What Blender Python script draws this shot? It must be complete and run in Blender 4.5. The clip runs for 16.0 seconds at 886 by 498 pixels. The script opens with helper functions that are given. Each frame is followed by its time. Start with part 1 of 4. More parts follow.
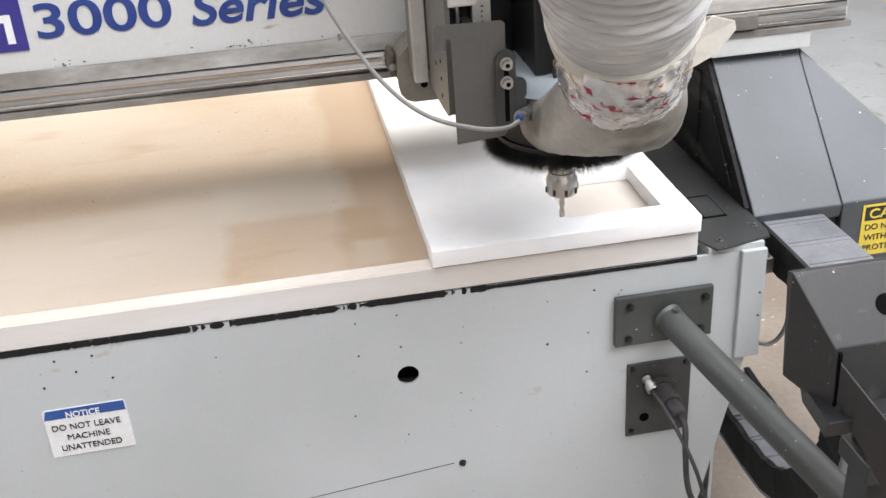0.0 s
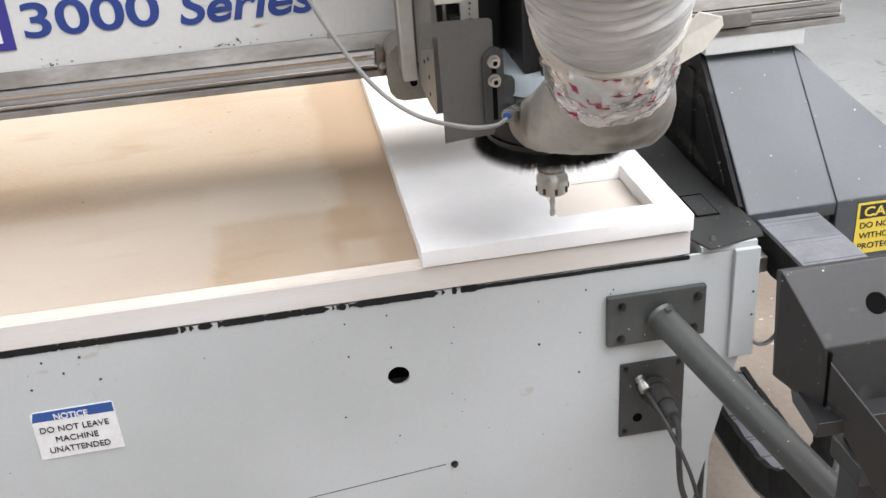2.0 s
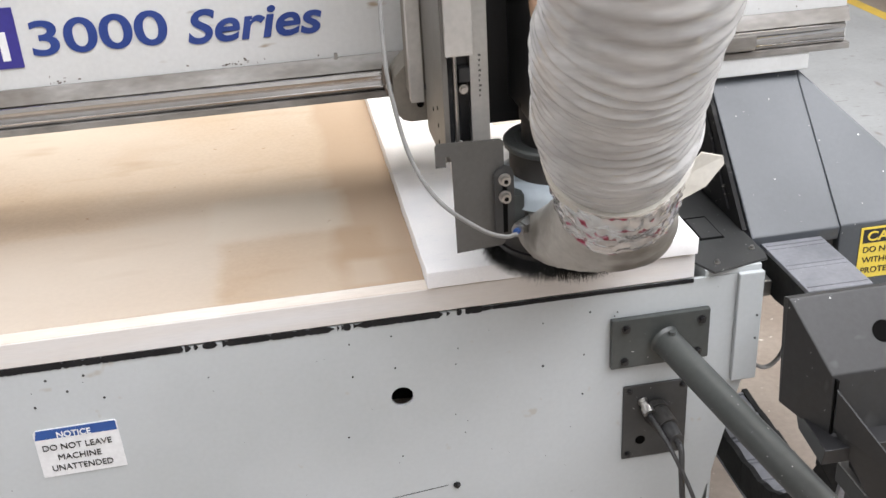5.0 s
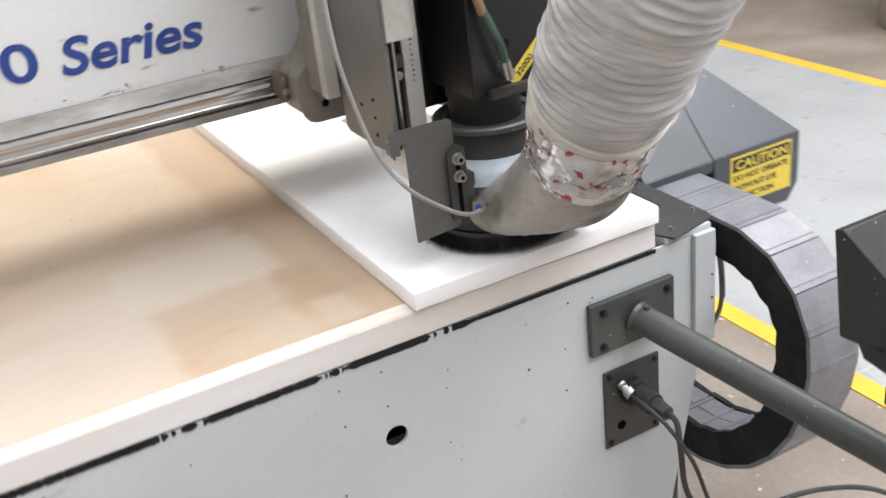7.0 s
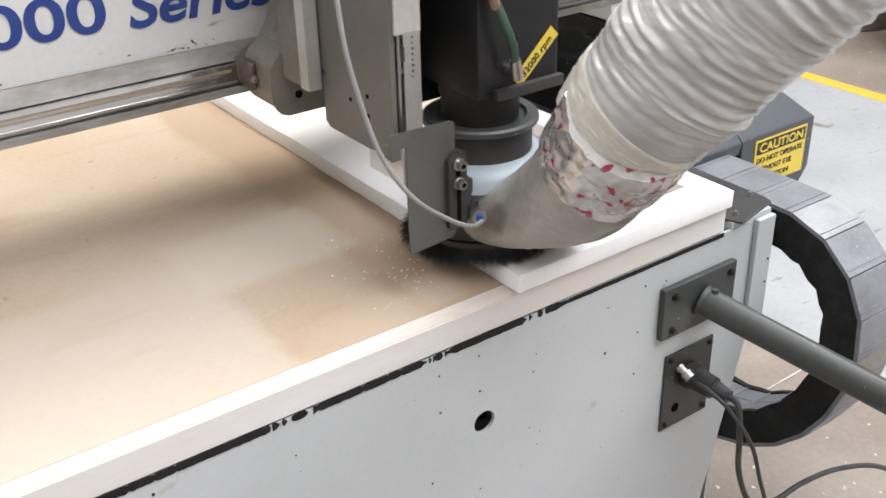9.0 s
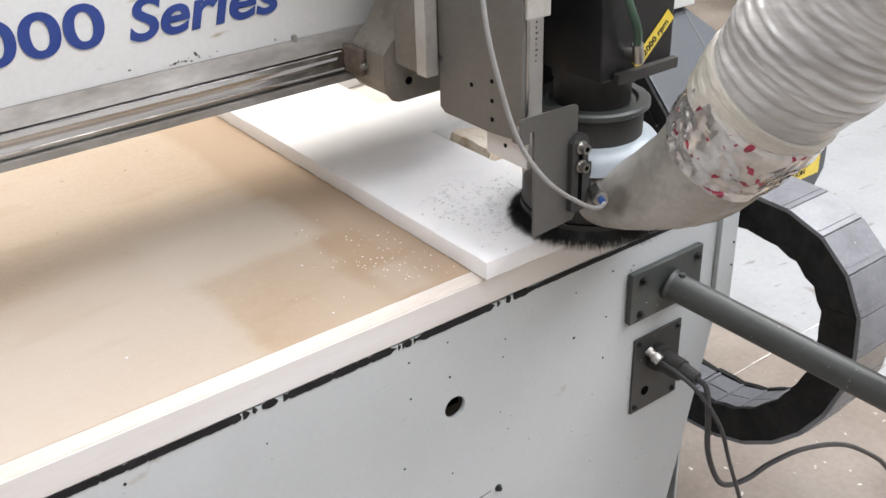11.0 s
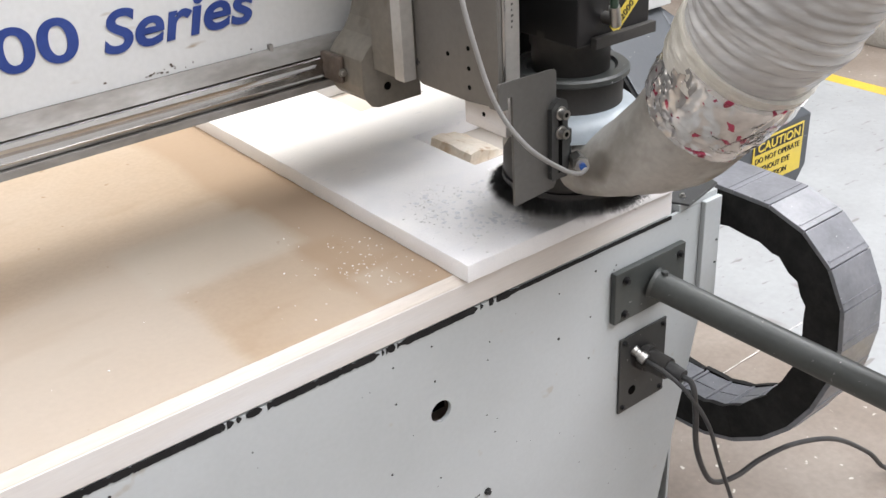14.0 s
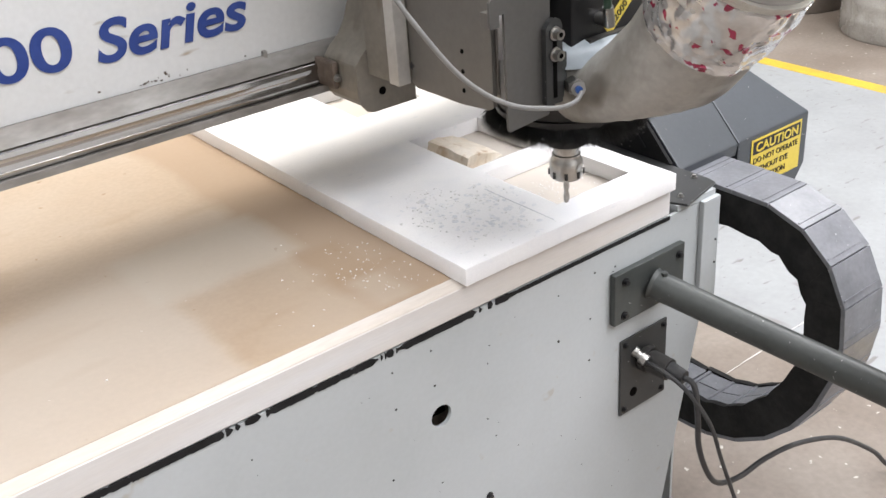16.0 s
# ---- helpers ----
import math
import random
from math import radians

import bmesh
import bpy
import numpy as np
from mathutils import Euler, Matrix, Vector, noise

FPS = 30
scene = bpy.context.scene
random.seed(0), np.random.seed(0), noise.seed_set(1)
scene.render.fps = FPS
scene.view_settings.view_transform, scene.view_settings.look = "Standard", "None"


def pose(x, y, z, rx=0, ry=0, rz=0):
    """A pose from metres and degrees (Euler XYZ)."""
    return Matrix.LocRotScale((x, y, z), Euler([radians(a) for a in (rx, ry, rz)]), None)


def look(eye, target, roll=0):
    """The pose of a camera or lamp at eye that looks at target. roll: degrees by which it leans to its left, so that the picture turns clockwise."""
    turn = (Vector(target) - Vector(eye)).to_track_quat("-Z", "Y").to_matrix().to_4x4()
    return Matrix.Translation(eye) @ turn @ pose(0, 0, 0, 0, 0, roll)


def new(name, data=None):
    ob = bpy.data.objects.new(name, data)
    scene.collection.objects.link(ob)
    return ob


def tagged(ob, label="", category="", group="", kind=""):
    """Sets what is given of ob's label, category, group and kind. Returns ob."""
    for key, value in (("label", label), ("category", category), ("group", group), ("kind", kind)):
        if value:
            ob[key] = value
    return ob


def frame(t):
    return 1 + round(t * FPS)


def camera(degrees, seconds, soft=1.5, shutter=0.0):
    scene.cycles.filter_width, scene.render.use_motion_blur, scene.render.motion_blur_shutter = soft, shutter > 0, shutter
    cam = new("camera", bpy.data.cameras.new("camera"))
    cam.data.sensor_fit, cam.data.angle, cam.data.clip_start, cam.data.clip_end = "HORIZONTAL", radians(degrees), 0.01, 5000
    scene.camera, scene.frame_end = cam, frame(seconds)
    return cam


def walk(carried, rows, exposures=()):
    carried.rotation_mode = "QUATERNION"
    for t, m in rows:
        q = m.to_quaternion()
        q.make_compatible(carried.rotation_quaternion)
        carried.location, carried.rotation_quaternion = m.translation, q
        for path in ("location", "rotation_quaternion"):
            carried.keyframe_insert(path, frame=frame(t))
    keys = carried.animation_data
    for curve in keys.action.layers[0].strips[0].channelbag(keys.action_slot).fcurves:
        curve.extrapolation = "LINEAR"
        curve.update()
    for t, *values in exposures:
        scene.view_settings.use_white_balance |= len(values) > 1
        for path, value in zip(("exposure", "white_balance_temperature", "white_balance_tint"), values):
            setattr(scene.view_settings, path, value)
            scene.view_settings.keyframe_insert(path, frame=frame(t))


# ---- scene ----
cam = camera(46.0, 16.0, shutter=0.5)
PATH = [
    (0, (-0.634, -1.439, 1.641), (-0.379, 0.314, 0.712), -3.8),
    (0.5, (-0.628, -1.438, 1.642), (-0.371, 0.317, 0.718), -3.8),
    (1, (-0.61, -1.437, 1.643), (-0.378, 0.322, 0.721), -4.6),
    (1.5, (-0.618, -1.429, 1.644), (-0.372, 0.324, 0.714), -3.9),
    (2, (-0.61, -1.432, 1.633), (-0.363, 0.322, 0.705), -4.1),
    (2.5, (-0.61, -1.428, 1.64), (-0.37, 0.326, 0.708), -4.1),
    (3, (-0.613, -1.43, 1.636), (-0.365, 0.327, 0.712), -4.1),
    (3.5, (-0.621, -1.422, 1.648), (-0.363, 0.328, 0.715), -3.5),
    (4, (-0.615, -1.429, 1.643), (-0.368, 0.334, 0.731), -3.5),
    (6.3, (-0.713, -1.398, 1.65), (-0.345, 0.35, 0.751), -2.4),
    (6.5, (-0.775, -1.377, 1.612), (-0.316, 0.364, 0.74), -2.4),
    (6.6, (-0.797, -1.365, 1.619), (-0.302, 0.363, 0.742), -2.7),
    (7, (-0.98, -1.203, 1.583), (-0.182, 0.408, 0.707), -6.7),
    (7.5, (-1.165, -1.071, 1.603), (-0.131, 0.397, 0.722), -3.7),
    (8, (-1.229, -0.988, 1.603), (-0.158, 0.422, 0.674), -1.9),
    (8.5, (-1.24, -0.97, 1.595), (-0.196, 0.445, 0.641), -1.2),
    (9, (-1.25, -0.964, 1.589), (-0.226, 0.474, 0.648), -1.4),
    (9.5, (-1.258, -0.966, 1.586), (-0.234, 0.46, 0.627), -1.4),
    (12, (-1.235, -0.996, 1.598), (-0.173, 0.404, 0.643), -1.9),
    (12.5, (-1.24, -0.994, 1.592), (-0.172, 0.406, 0.644), -2.1),
    (13, (-1.242, -0.998, 1.589), (-0.171, 0.402, 0.644), -2.2),
    (13.5, (-1.234, -1.001, 1.595), (-0.173, 0.403, 0.645), -2.8),
    (14, (-1.233, -1.001, 1.588), (-0.171, 0.406, 0.643), -3.1),
    (14.5, (-1.238, -1.002, 1.582), (-0.169, 0.408, 0.649), -3.4),
    (15, (-1.232, -1.004, 1.592), (-0.171, 0.405, 0.65), -3.4),
    (15.5, (-1.228, -1.002, 1.596), (-0.174, 0.41, 0.649), -3.6),
    (16, (-1.226, -1.004, 1.583), (-0.164, 0.411, 0.648), -4.1),
]
walk(cam, [(t, look(e, a, r)) for t, e, a, r in PATH])

# ---- light ----
world = bpy.data.worlds.new("hall")
scene.world = world
world.use_nodes = True
world.node_tree.nodes["Background"].inputs[0].default_value = (0.85, 0.92, 1.0, 1)
world.node_tree.nodes["Background"].inputs[1].default_value = 0.6


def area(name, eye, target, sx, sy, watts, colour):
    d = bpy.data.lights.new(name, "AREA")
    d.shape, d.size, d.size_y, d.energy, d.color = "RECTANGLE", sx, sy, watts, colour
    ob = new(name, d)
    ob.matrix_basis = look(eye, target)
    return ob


# Overhead lamp behind the gantry, inferred from the beam's shadow on the bed.
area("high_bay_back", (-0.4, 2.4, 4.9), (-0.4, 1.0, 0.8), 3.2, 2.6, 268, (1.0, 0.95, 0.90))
# These four unseen wide lamps are added fill that lifts and softens shade.
area("fill_right", (4.2, 0.6, 4.9), (2.6, 0.4, 0.0), 2.4, 1.2, 158, (0.97, 0.975, 1.0))
area("fill_front", (-1.2, -2.4, 5.0), (-1.0, -1.9, 0.8), 5.0, 4.6, 134, (0.96, 0.957, 1.0))
area("fill_front_right", (1.5, -2.0, 5.0), (1.2, -1.5, 0.8), 4.4, 4.6, 478, (0.96, 0.957, 1.0))
area("fill_left", (-3.6, 0.6, 4.9), (-1.2, 0.3, 0.8), 2.2, 2.0, 75, (0.97, 0.965, 1.0))
scene.view_settings.exposure = 0.21


# ---- materials ----
def mat(name, colour, rough=0.5, metal=0.0, colour2=None, scale=6.0, lo=0.4, hi=0.65, grain=0.06, gscale=120.0, bump=0.1, bscale=200.0, spec=0.5, stretch=(1, 1, 1), trans=0.0):
    m = bpy.data.materials.new(name)
    m.use_nodes = True
    n, l = m.node_tree.nodes, m.node_tree.links
    b = n["Principled BSDF"]
    b.inputs["Roughness"].default_value, b.inputs["Metallic"].default_value = rough, metal
    b.inputs["Specular IOR Level"].default_value = spec
    if trans:
        b.inputs["Transmission Weight"].default_value = trans
    tc = n.new("ShaderNodeTexCoord")
    mp = n.new("ShaderNodeMapping")
    mp.inputs["Scale"].default_value = stretch
    l.new(tc.outputs["Object"], mp.inputs[0])

    def tex(sc, detail=4.0):
        t = n.new("ShaderNodeTexNoise")
        t.inputs["Scale"].default_value, t.inputs["Detail"].default_value = sc, detail
        l.new(mp.outputs[0], t.inputs["Vector"])
        return t

    big = tex(scale)
    ramp = n.new("ShaderNodeMapRange")
    ramp.inputs[1].default_value, ramp.inputs[2].default_value = lo, hi
    l.new(big.outputs[0], ramp.inputs[0])
    mix = n.new("ShaderNodeMix")
    mix.data_type = "RGBA"
    c2 = colour2 or tuple(c * 0.85 for c in colour)
    mix.inputs[6].default_value, mix.inputs[7].default_value = (*colour, 1), (*c2, 1)
    l.new(ramp.outputs[0], mix.inputs[0])
    fine = tex(gscale, 3.0)
    fr = n.new("ShaderNodeMapRange")
    fr.inputs[1].default_value, fr.inputs[2].default_value = 0.3, 0.7
    fr.inputs[3].default_value, fr.inputs[4].default_value = 1 - grain, 1 + grain
    l.new(fine.outputs[0], fr.inputs[0])
    mul = n.new("ShaderNodeVectorMath")
    mul.operation = "SCALE"
    l.new(mix.outputs[2], mul.inputs[0])
    l.new(fr.outputs[0], mul.inputs["Scale"])
    l.new(mul.outputs[0], b.inputs["Base Color"])
    rr = n.new("ShaderNodeMapRange")
    rr.inputs[3].default_value, rr.inputs[4].default_value = max(0, rough - 0.08), min(1, rough + 0.1)
    l.new(big.outputs[0], rr.inputs[0])
    l.new(rr.outputs[0], b.inputs["Roughness"])
    if bump:
        bt = tex(bscale, 3.0)
        bp = n.new("ShaderNodeBump")
        bp.inputs["Strength"].default_value, bp.inputs["Distance"].default_value = bump, 0.002
        l.new(bt.outputs[0], bp.inputs["Height"])
        l.new(bp.outputs[0], b.inputs["Normal"])
    m["mix"] = mix.name
    return m


def overlay(m, colour, scale, lo, hi, stretch=(1, 1, 1), kind="NOISE"):
    """Lays specks or stains of another colour over a material's base colour."""
    n, l = m.node_tree.nodes, m.node_tree.links
    b = n["Principled BSDF"]
    src = b.inputs["Base Color"].links[0].from_socket
    tc = n.new("ShaderNodeTexCoord")
    mp = n.new("ShaderNodeMapping")
    mp.inputs["Scale"].default_value = stretch
    l.new(tc.outputs["Object"], mp.inputs[0])
    t = n.new("ShaderNodeTexNoise" if kind == "NOISE" else "ShaderNodeTexVoronoi")
    t.inputs["Scale"].default_value = scale
    l.new(mp.outputs[0], t.inputs["Vector"])
    r = n.new("ShaderNodeMapRange")
    r.inputs[1].default_value, r.inputs[2].default_value = lo, hi
    l.new(t.outputs[0], r.inputs[0])
    mix = n.new("ShaderNodeMix")
    mix.data_type = "RGBA"
    l.new(r.outputs[0], mix.inputs[0])
    l.new(src, mix.inputs[6])
    mix.inputs[7].default_value = (*colour, 1)
    l.new(mix.outputs[2], b.inputs["Base Color"])
    return m


WHITE = mat("white_machine_paint", (0.475, 0.503, 0.514), 0.40, colour2=(0.43, 0.456, 0.462), scale=3, grain=0.02, bump=0.012, bscale=60)
overlay(WHITE, (0.42, 0.41, 0.385), 30, 0.71, 0.78)
WIPER = mat("oily_brown_wiper", (0.075, 0.058, 0.045), 0.5, colour2=(0.13, 0.10, 0.08), scale=40, grain=0.15, bump=0.4, bscale=120)
BEAMW = mat("beam_paint", (0.57, 0.58, 0.578), 0.35, colour2=(0.50, 0.505, 0.495), scale=2, grain=0.03, bump=0.03)
overlay(BEAMW, (0.30, 0.24, 0.17), 26, 0.69, 0.80, (0.5, 1, 2))
MDF = mat("spoilboard_mdf", (0.46, 0.362, 0.265), 0.75, colour2=(0.50, 0.42, 0.335), scale=2.2, lo=0.40, hi=0.62, grain=0.04, bump=0.1, bscale=500)
overlay(MDF, (0.43, 0.325, 0.225), 4.5, 0.60, 0.85)
overlay(MDF, (0.53, 0.46, 0.375), 1.9, 0.50, 0.75)
overlay(MDF, (0.40, 0.30, 0.205), 9, 0.58, 0.85, (0.5, 1.4, 1))
overlay(MDF, (0.30, 0.19, 0.11), 34, 0.735, 0.79)


def clean_band(m, colour, x0, x1):
    """A band less dusted than the rest, where boards have lain, with a soft uneven border."""
    n, l = m.node_tree.nodes, m.node_tree.links
    b = n["Principled BSDF"]
    src = b.inputs["Base Color"].links[0].from_socket
    tc, sp, no = n.new("ShaderNodeTexCoord"), n.new("ShaderNodeSeparateXYZ"), n.new("ShaderNodeTexNoise")
    no.inputs["Scale"].default_value = 6
    l.new(tc.outputs["Object"], sp.inputs[0])
    l.new(tc.outputs["Object"], no.inputs["Vector"])
    a = n.new("ShaderNodeMath")
    a.operation = "MULTIPLY_ADD"
    a.inputs[1].default_value = 0.10
    l.new(no.outputs[0], a.inputs[0])
    l.new(sp.outputs[0], a.inputs[2])
    r = n.new("ShaderNodeMapRange")
    r.inputs[1].default_value, r.inputs[2].default_value = x0, x1
    r.inputs[4].default_value = 0.75
    l.new(a.outputs[0], r.inputs[0])
    mix = n.new("ShaderNodeMix")
    mix.data_type = "RGBA"
    l.new(r.outputs[0], mix.inputs[0])
    l.new(src, mix.inputs[6])
    mix.inputs[7].default_value = (*colour, 1)
    l.new(mix.outputs[2], b.inputs["Base Color"])


clean_band(MDF, (0.40, 0.29, 0.195), -0.535, -0.505)


def dust_patch(m, colour, x0, x1, y0, y1, amount):
    """The print of a workpiece that lay there: a rectangle with soft uneven borders."""
    n, l = m.node_tree.nodes, m.node_tree.links
    b = n["Principled BSDF"]
    src = b.inputs["Base Color"].links[0].from_socket
    tc, sp, no = n.new("ShaderNodeTexCoord"), n.new("ShaderNodeSeparateXYZ"), n.new("ShaderNodeTexNoise")
    no.inputs["Scale"].default_value = 14
    l.new(tc.outputs["Object"], sp.inputs[0])
    l.new(tc.outputs["Object"], no.inputs["Vector"])
    last = None
    for k, lo, hi in ((0, x0, x1), (1, y0, y1)):
        for edge, sign in ((lo, 1), (hi, -1)):
            a = n.new("ShaderNodeMath")
            a.operation = "MULTIPLY_ADD"
            a.inputs[1].default_value = 0.022
            l.new(no.outputs[0], a.inputs[0])
            l.new(sp.outputs[k], a.inputs[2])
            r = n.new("ShaderNodeMapRange")
            r.inputs[1].default_value = edge + 0.011 - 0.011 * sign
            r.inputs[2].default_value = edge + 0.011 + 0.011 * sign
            l.new(a.outputs[0], r.inputs[0])
            if last is None:
                last = r.outputs[0]
            else:
                mu = n.new("ShaderNodeMath")
                mu.operation = "MULTIPLY"
                l.new(last, mu.inputs[0])
                l.new(r.outputs[0], mu.inputs[1])
                last = mu.outputs[0]
    f = n.new("ShaderNodeMath")
    f.operation = "MULTIPLY"
    f.inputs[1].default_value = amount
    l.new(last, f.inputs[0])
    mix = n.new("ShaderNodeMix")
    mix.data_type = "RGBA"
    l.new(f.outputs[0], mix.inputs[0])
    l.new(src, mix.inputs[6])
    mix.inputs[7].default_value = (*colour, 1)
    l.new(mix.outputs[2], b.inputs["Base Color"])


dust_patch(MDF, (0.53, 0.47, 0.395), -1.40, -0.77, 0.02, 0.36, 0.45)
dust_patch(MDF, (0.37, 0.255, 0.155), -0.765, -0.50, 0.022, 0.245, 0.33)
dust_patch(MDF, (0.54, 0.485, 0.405), -0.79, -0.545, 0.258, 0.43, 0.6)
dust_patch(MDF, (0.70, 0.67, 0.62), -0.225, -0.035, 0.03, 0.80, 0.7)
dust_patch(MDF, (0.52, 0.45, 0.37), -0.56, -0.50, 0.03, 0.12, 0.5)
PALE = mat("pale_wood_edge", (0.61, 0.54, 0.465), 0.7, colour2=(0.67, 0.63, 0.58), scale=5, grain=0.05, bump=0.15, bscale=300, stretch=(0.3, 2, 2))
SLAB = mat("bed_edge_paint", (0.65, 0.61, 0.57), 0.6, colour2=(0.68, 0.67, 0.665), scale=6, grain=0.03, bump=0.06, stretch=(0.3, 1, 3))
FOAM = mat("white_foam", (0.90, 0.895, 0.89), 0.8, colour2=(0.86, 0.86, 0.87), scale=8, grain=0.02, gscale=350, bump=0.12, bscale=420)
overlay(FOAM, (0.82, 0.83, 0.85), 11, 0.55, 0.8)
overlay(FOAM, (0.80, 0.81, 0.83), 60, 0.64, 0.78, (0.6, 1.6, 1))
FOAMCUT = mat("dusty_foam", (0.80, 0.81, 0.83), 0.85, colour2=(0.70, 0.72, 0.75), scale=22, grain=0.08, gscale=300, bump=0.5, bscale=260)
OFFCUT = mat("cut_foam_skin", (0.70, 0.60, 0.47), 0.7, colour2=(0.82, 0.77, 0.68), scale=14, grain=0.06, bump=0.3)
overlay(OFFCUT, (0.42, 0.27, 0.14), 30, 0.62, 0.75)
BLACKSTRIP = mat("black_tape_strip", (0.008, 0.008, 0.009), 0.65, colour2=(0.016, 0.016, 0.017), scale=20, grain=0.1, bump=0.2, spec=0.25)
PLATE = mat("bare_grey_plate", (0.098, 0.096, 0.091), 0.42, 0.1, colour2=(0.082, 0.080, 0.075), scale=6, grain=0.06, bump=0.05)
GREY = mat("grey_steel_paint", (0.046, 0.051, 0.049), 0.42, colour2=(0.062, 0.067, 0.064), scale=7, grain=0.06, bump=0.08, bscale=150)
overlay(GREY, (0.55, 0.55, 0.54), 150, 0.735, 0.76)
GUARD = mat("slate_guard_paint", (0.066, 0.074, 0.084), 0.36, colour2=(0.055, 0.062, 0.070), scale=5, grain=0.04, bump=0.05)
overlay(GUARD, (0.6, 0.6, 0.6), 110, 0.75, 0.77)
DARK = mat("dark_sheet_steel", (0.032, 0.033, 0.033), 0.42, colour2=(0.048, 0.049, 0.049), scale=9, grain=0.06, bump=0.06)
overlay(DARK, (0.45, 0.45, 0.44), 170, 0.735, 0.76)
CONSOLEM = mat("scuffed_charcoal_paint", (0.024, 0.0245, 0.025), 0.42, colour2=(0.026, 0.0265, 0.027), scale=6, grain=0.08, bump=0.1, bscale=120, spec=0.35)
overlay(CONSOLEM, (0.07, 0.07, 0.07), 22, 0.66, 0.82, (1, 2.2, 0.6))
overlay(CONSOLEM, (0.45, 0.45, 0.44), 120, 0.745, 0.765)
BLACK = mat("black_anodised", (0.008, 0.008, 0.009), 0.36, colour2=(0.012, 0.012, 0.013), scale=10, grain=0.1, bump=0.03)
MATT = mat("matt_black_plate", (0.010, 0.010, 0.011), 0.7, colour2=(0.016, 0.016, 0.016), scale=14, grain=0.1, bump=0.05, spec=0.2)
overlay(MATT, (0.09, 0.088, 0.083), 9, 0.55, 0.85, (1, 0.5, 2.2))
overlay(MATT, (0.22, 0.21, 0.20), 90, 0.70, 0.75, (0.4, 1, 2))
RUBBER = mat("black_rubber", (0.022, 0.021, 0.020), 0.6, colour2=(0.042, 0.039, 0.036), scale=12, grain=0.1, bump=0.1)
overlay(RUBBER, (0.22, 0.22, 0.21), 9, 0.66, 0.85)
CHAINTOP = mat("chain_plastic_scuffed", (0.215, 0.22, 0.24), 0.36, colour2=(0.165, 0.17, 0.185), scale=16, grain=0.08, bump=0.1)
overlay(CHAINTOP, (0.5, 0.5, 0.5), 160, 0.735, 0.76)
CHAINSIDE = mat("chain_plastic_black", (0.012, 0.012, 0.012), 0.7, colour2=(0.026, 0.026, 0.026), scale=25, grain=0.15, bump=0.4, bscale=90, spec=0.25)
CHROME = mat("polished_rail", (0.46, 0.45, 0.44), 0.14, 1.0, colour2=(0.30, 0.285, 0.27), scale=8, grain=0.04, bump=0.03, stretch=(0.2, 3, 3))
STEEL = mat("bare_steel", (0.52, 0.51, 0.49), 0.3, 1.0, colour2=(0.40, 0.39, 0.37), scale=14, grain=0.06, bump=0.05)
LEDGE = mat("grimy_ledge", (0.27, 0.26, 0.245), 0.45, 0.35, colour2=(0.11, 0.095, 0.078), scale=12, lo=0.45, hi=0.7, grain=0.12, bump=0.3, bscale=90, stretch=(0.4, 1, 1))
CAST = mat("cast_bracket", (0.20, 0.183, 0.155), 0.5, 0.15, colour2=(0.14, 0.124, 0.10), scale=7, grain=0.07, bump=0.1)
overlay(CAST, (0.10, 0.075, 0.05), 16, 0.60, 0.78, (1.6, 1.6, 0.5))
SLIDE = mat("slide_plate_steel", (0.145, 0.138, 0.125), 0.45, 0.2, colour2=(0.118, 0.111, 0.099), scale=6, grain=0.05, bump=0.06)
ALU = mat("aluminium", (0.50, 0.485, 0.455), 0.4, 0.35, colour2=(0.40, 0.385, 0.36), scale=9, grain=0.05, bump=0.05)
HOOD = mat("grey_cast_hood", (0.385, 0.368, 0.338), 0.45, 0.1, colour2=(0.21, 0.195, 0.17), scale=9, lo=0.45, hi=0.62, grain=0.07, bump=0.15, bscale=70)
overlay(HOOD, (0.13, 0.115, 0.095), 13, 0.54, 0.70)
# Pale blue puts the reflection on the hood's glossy top into the colour.
HOODTOP = mat("hood_top_reflection", (0.31, 0.355, 0.385), 0.35, colour2=(0.37, 0.41, 0.44), scale=8, grain=0.04)
HOSE = mat("wrapped_hose_film", (0.475, 0.474, 0.47), 0.17, colour2=(0.36, 0.357, 0.352), scale=9, lo=0.42, hi=0.62, grain=0.08, gscale=60, bump=0.65, bscale=26, stretch=(0.6, 0.8, 2.6), spec=0.7)
TAPE = mat("masking_tape", (0.57, 0.55, 0.49), 0.3, colour2=(0.48, 0.465, 0.43), scale=14, grain=0.06, bump=0.5, bscale=34)
FILM = mat("crumpled_packing_film", (0.72, 0.71, 0.70), 0.09, 0.65, colour2=(0.56, 0.54, 0.52), scale=22, lo=0.42, hi=0.6, grain=0.05, bump=0.3, bscale=26, spec=0.9)
overlay(FILM, (0.40, 0.055, 0.11), 50, 0.612, 0.632, (0.7, 1.6, 1.2))
BRISTLE = mat("black_bristle", (0.009, 0.009, 0.009), 0.5, colour2=(0.03, 0.03, 0.03), scale=60, bump=0)
CABLE = mat("cable_sheath", (0.03, 0.03, 0.032), 0.45, colour2=(0.05, 0.05, 0.05), scale=30, bump=0.05)
AIRLINE = mat("grey_air_line", (0.26, 0.26, 0.255), 0.4, colour2=(0.22, 0.22, 0.215), scale=20, bump=0.03)
GREENT = mat("green_air_line", (0.035, 0.075, 0.05), 0.3, colour2=(0.055, 0.10, 0.07), scale=20, bump=0.03)
TANT = mat("copper_tan_line", (0.30, 0.19, 0.12), 0.45, colour2=(0.24, 0.15, 0.10), scale=20, bump=0.03)
TEALT = mat("teal_air_line", (0.02, 0.16, 0.19), 0.35, bump=0.03)
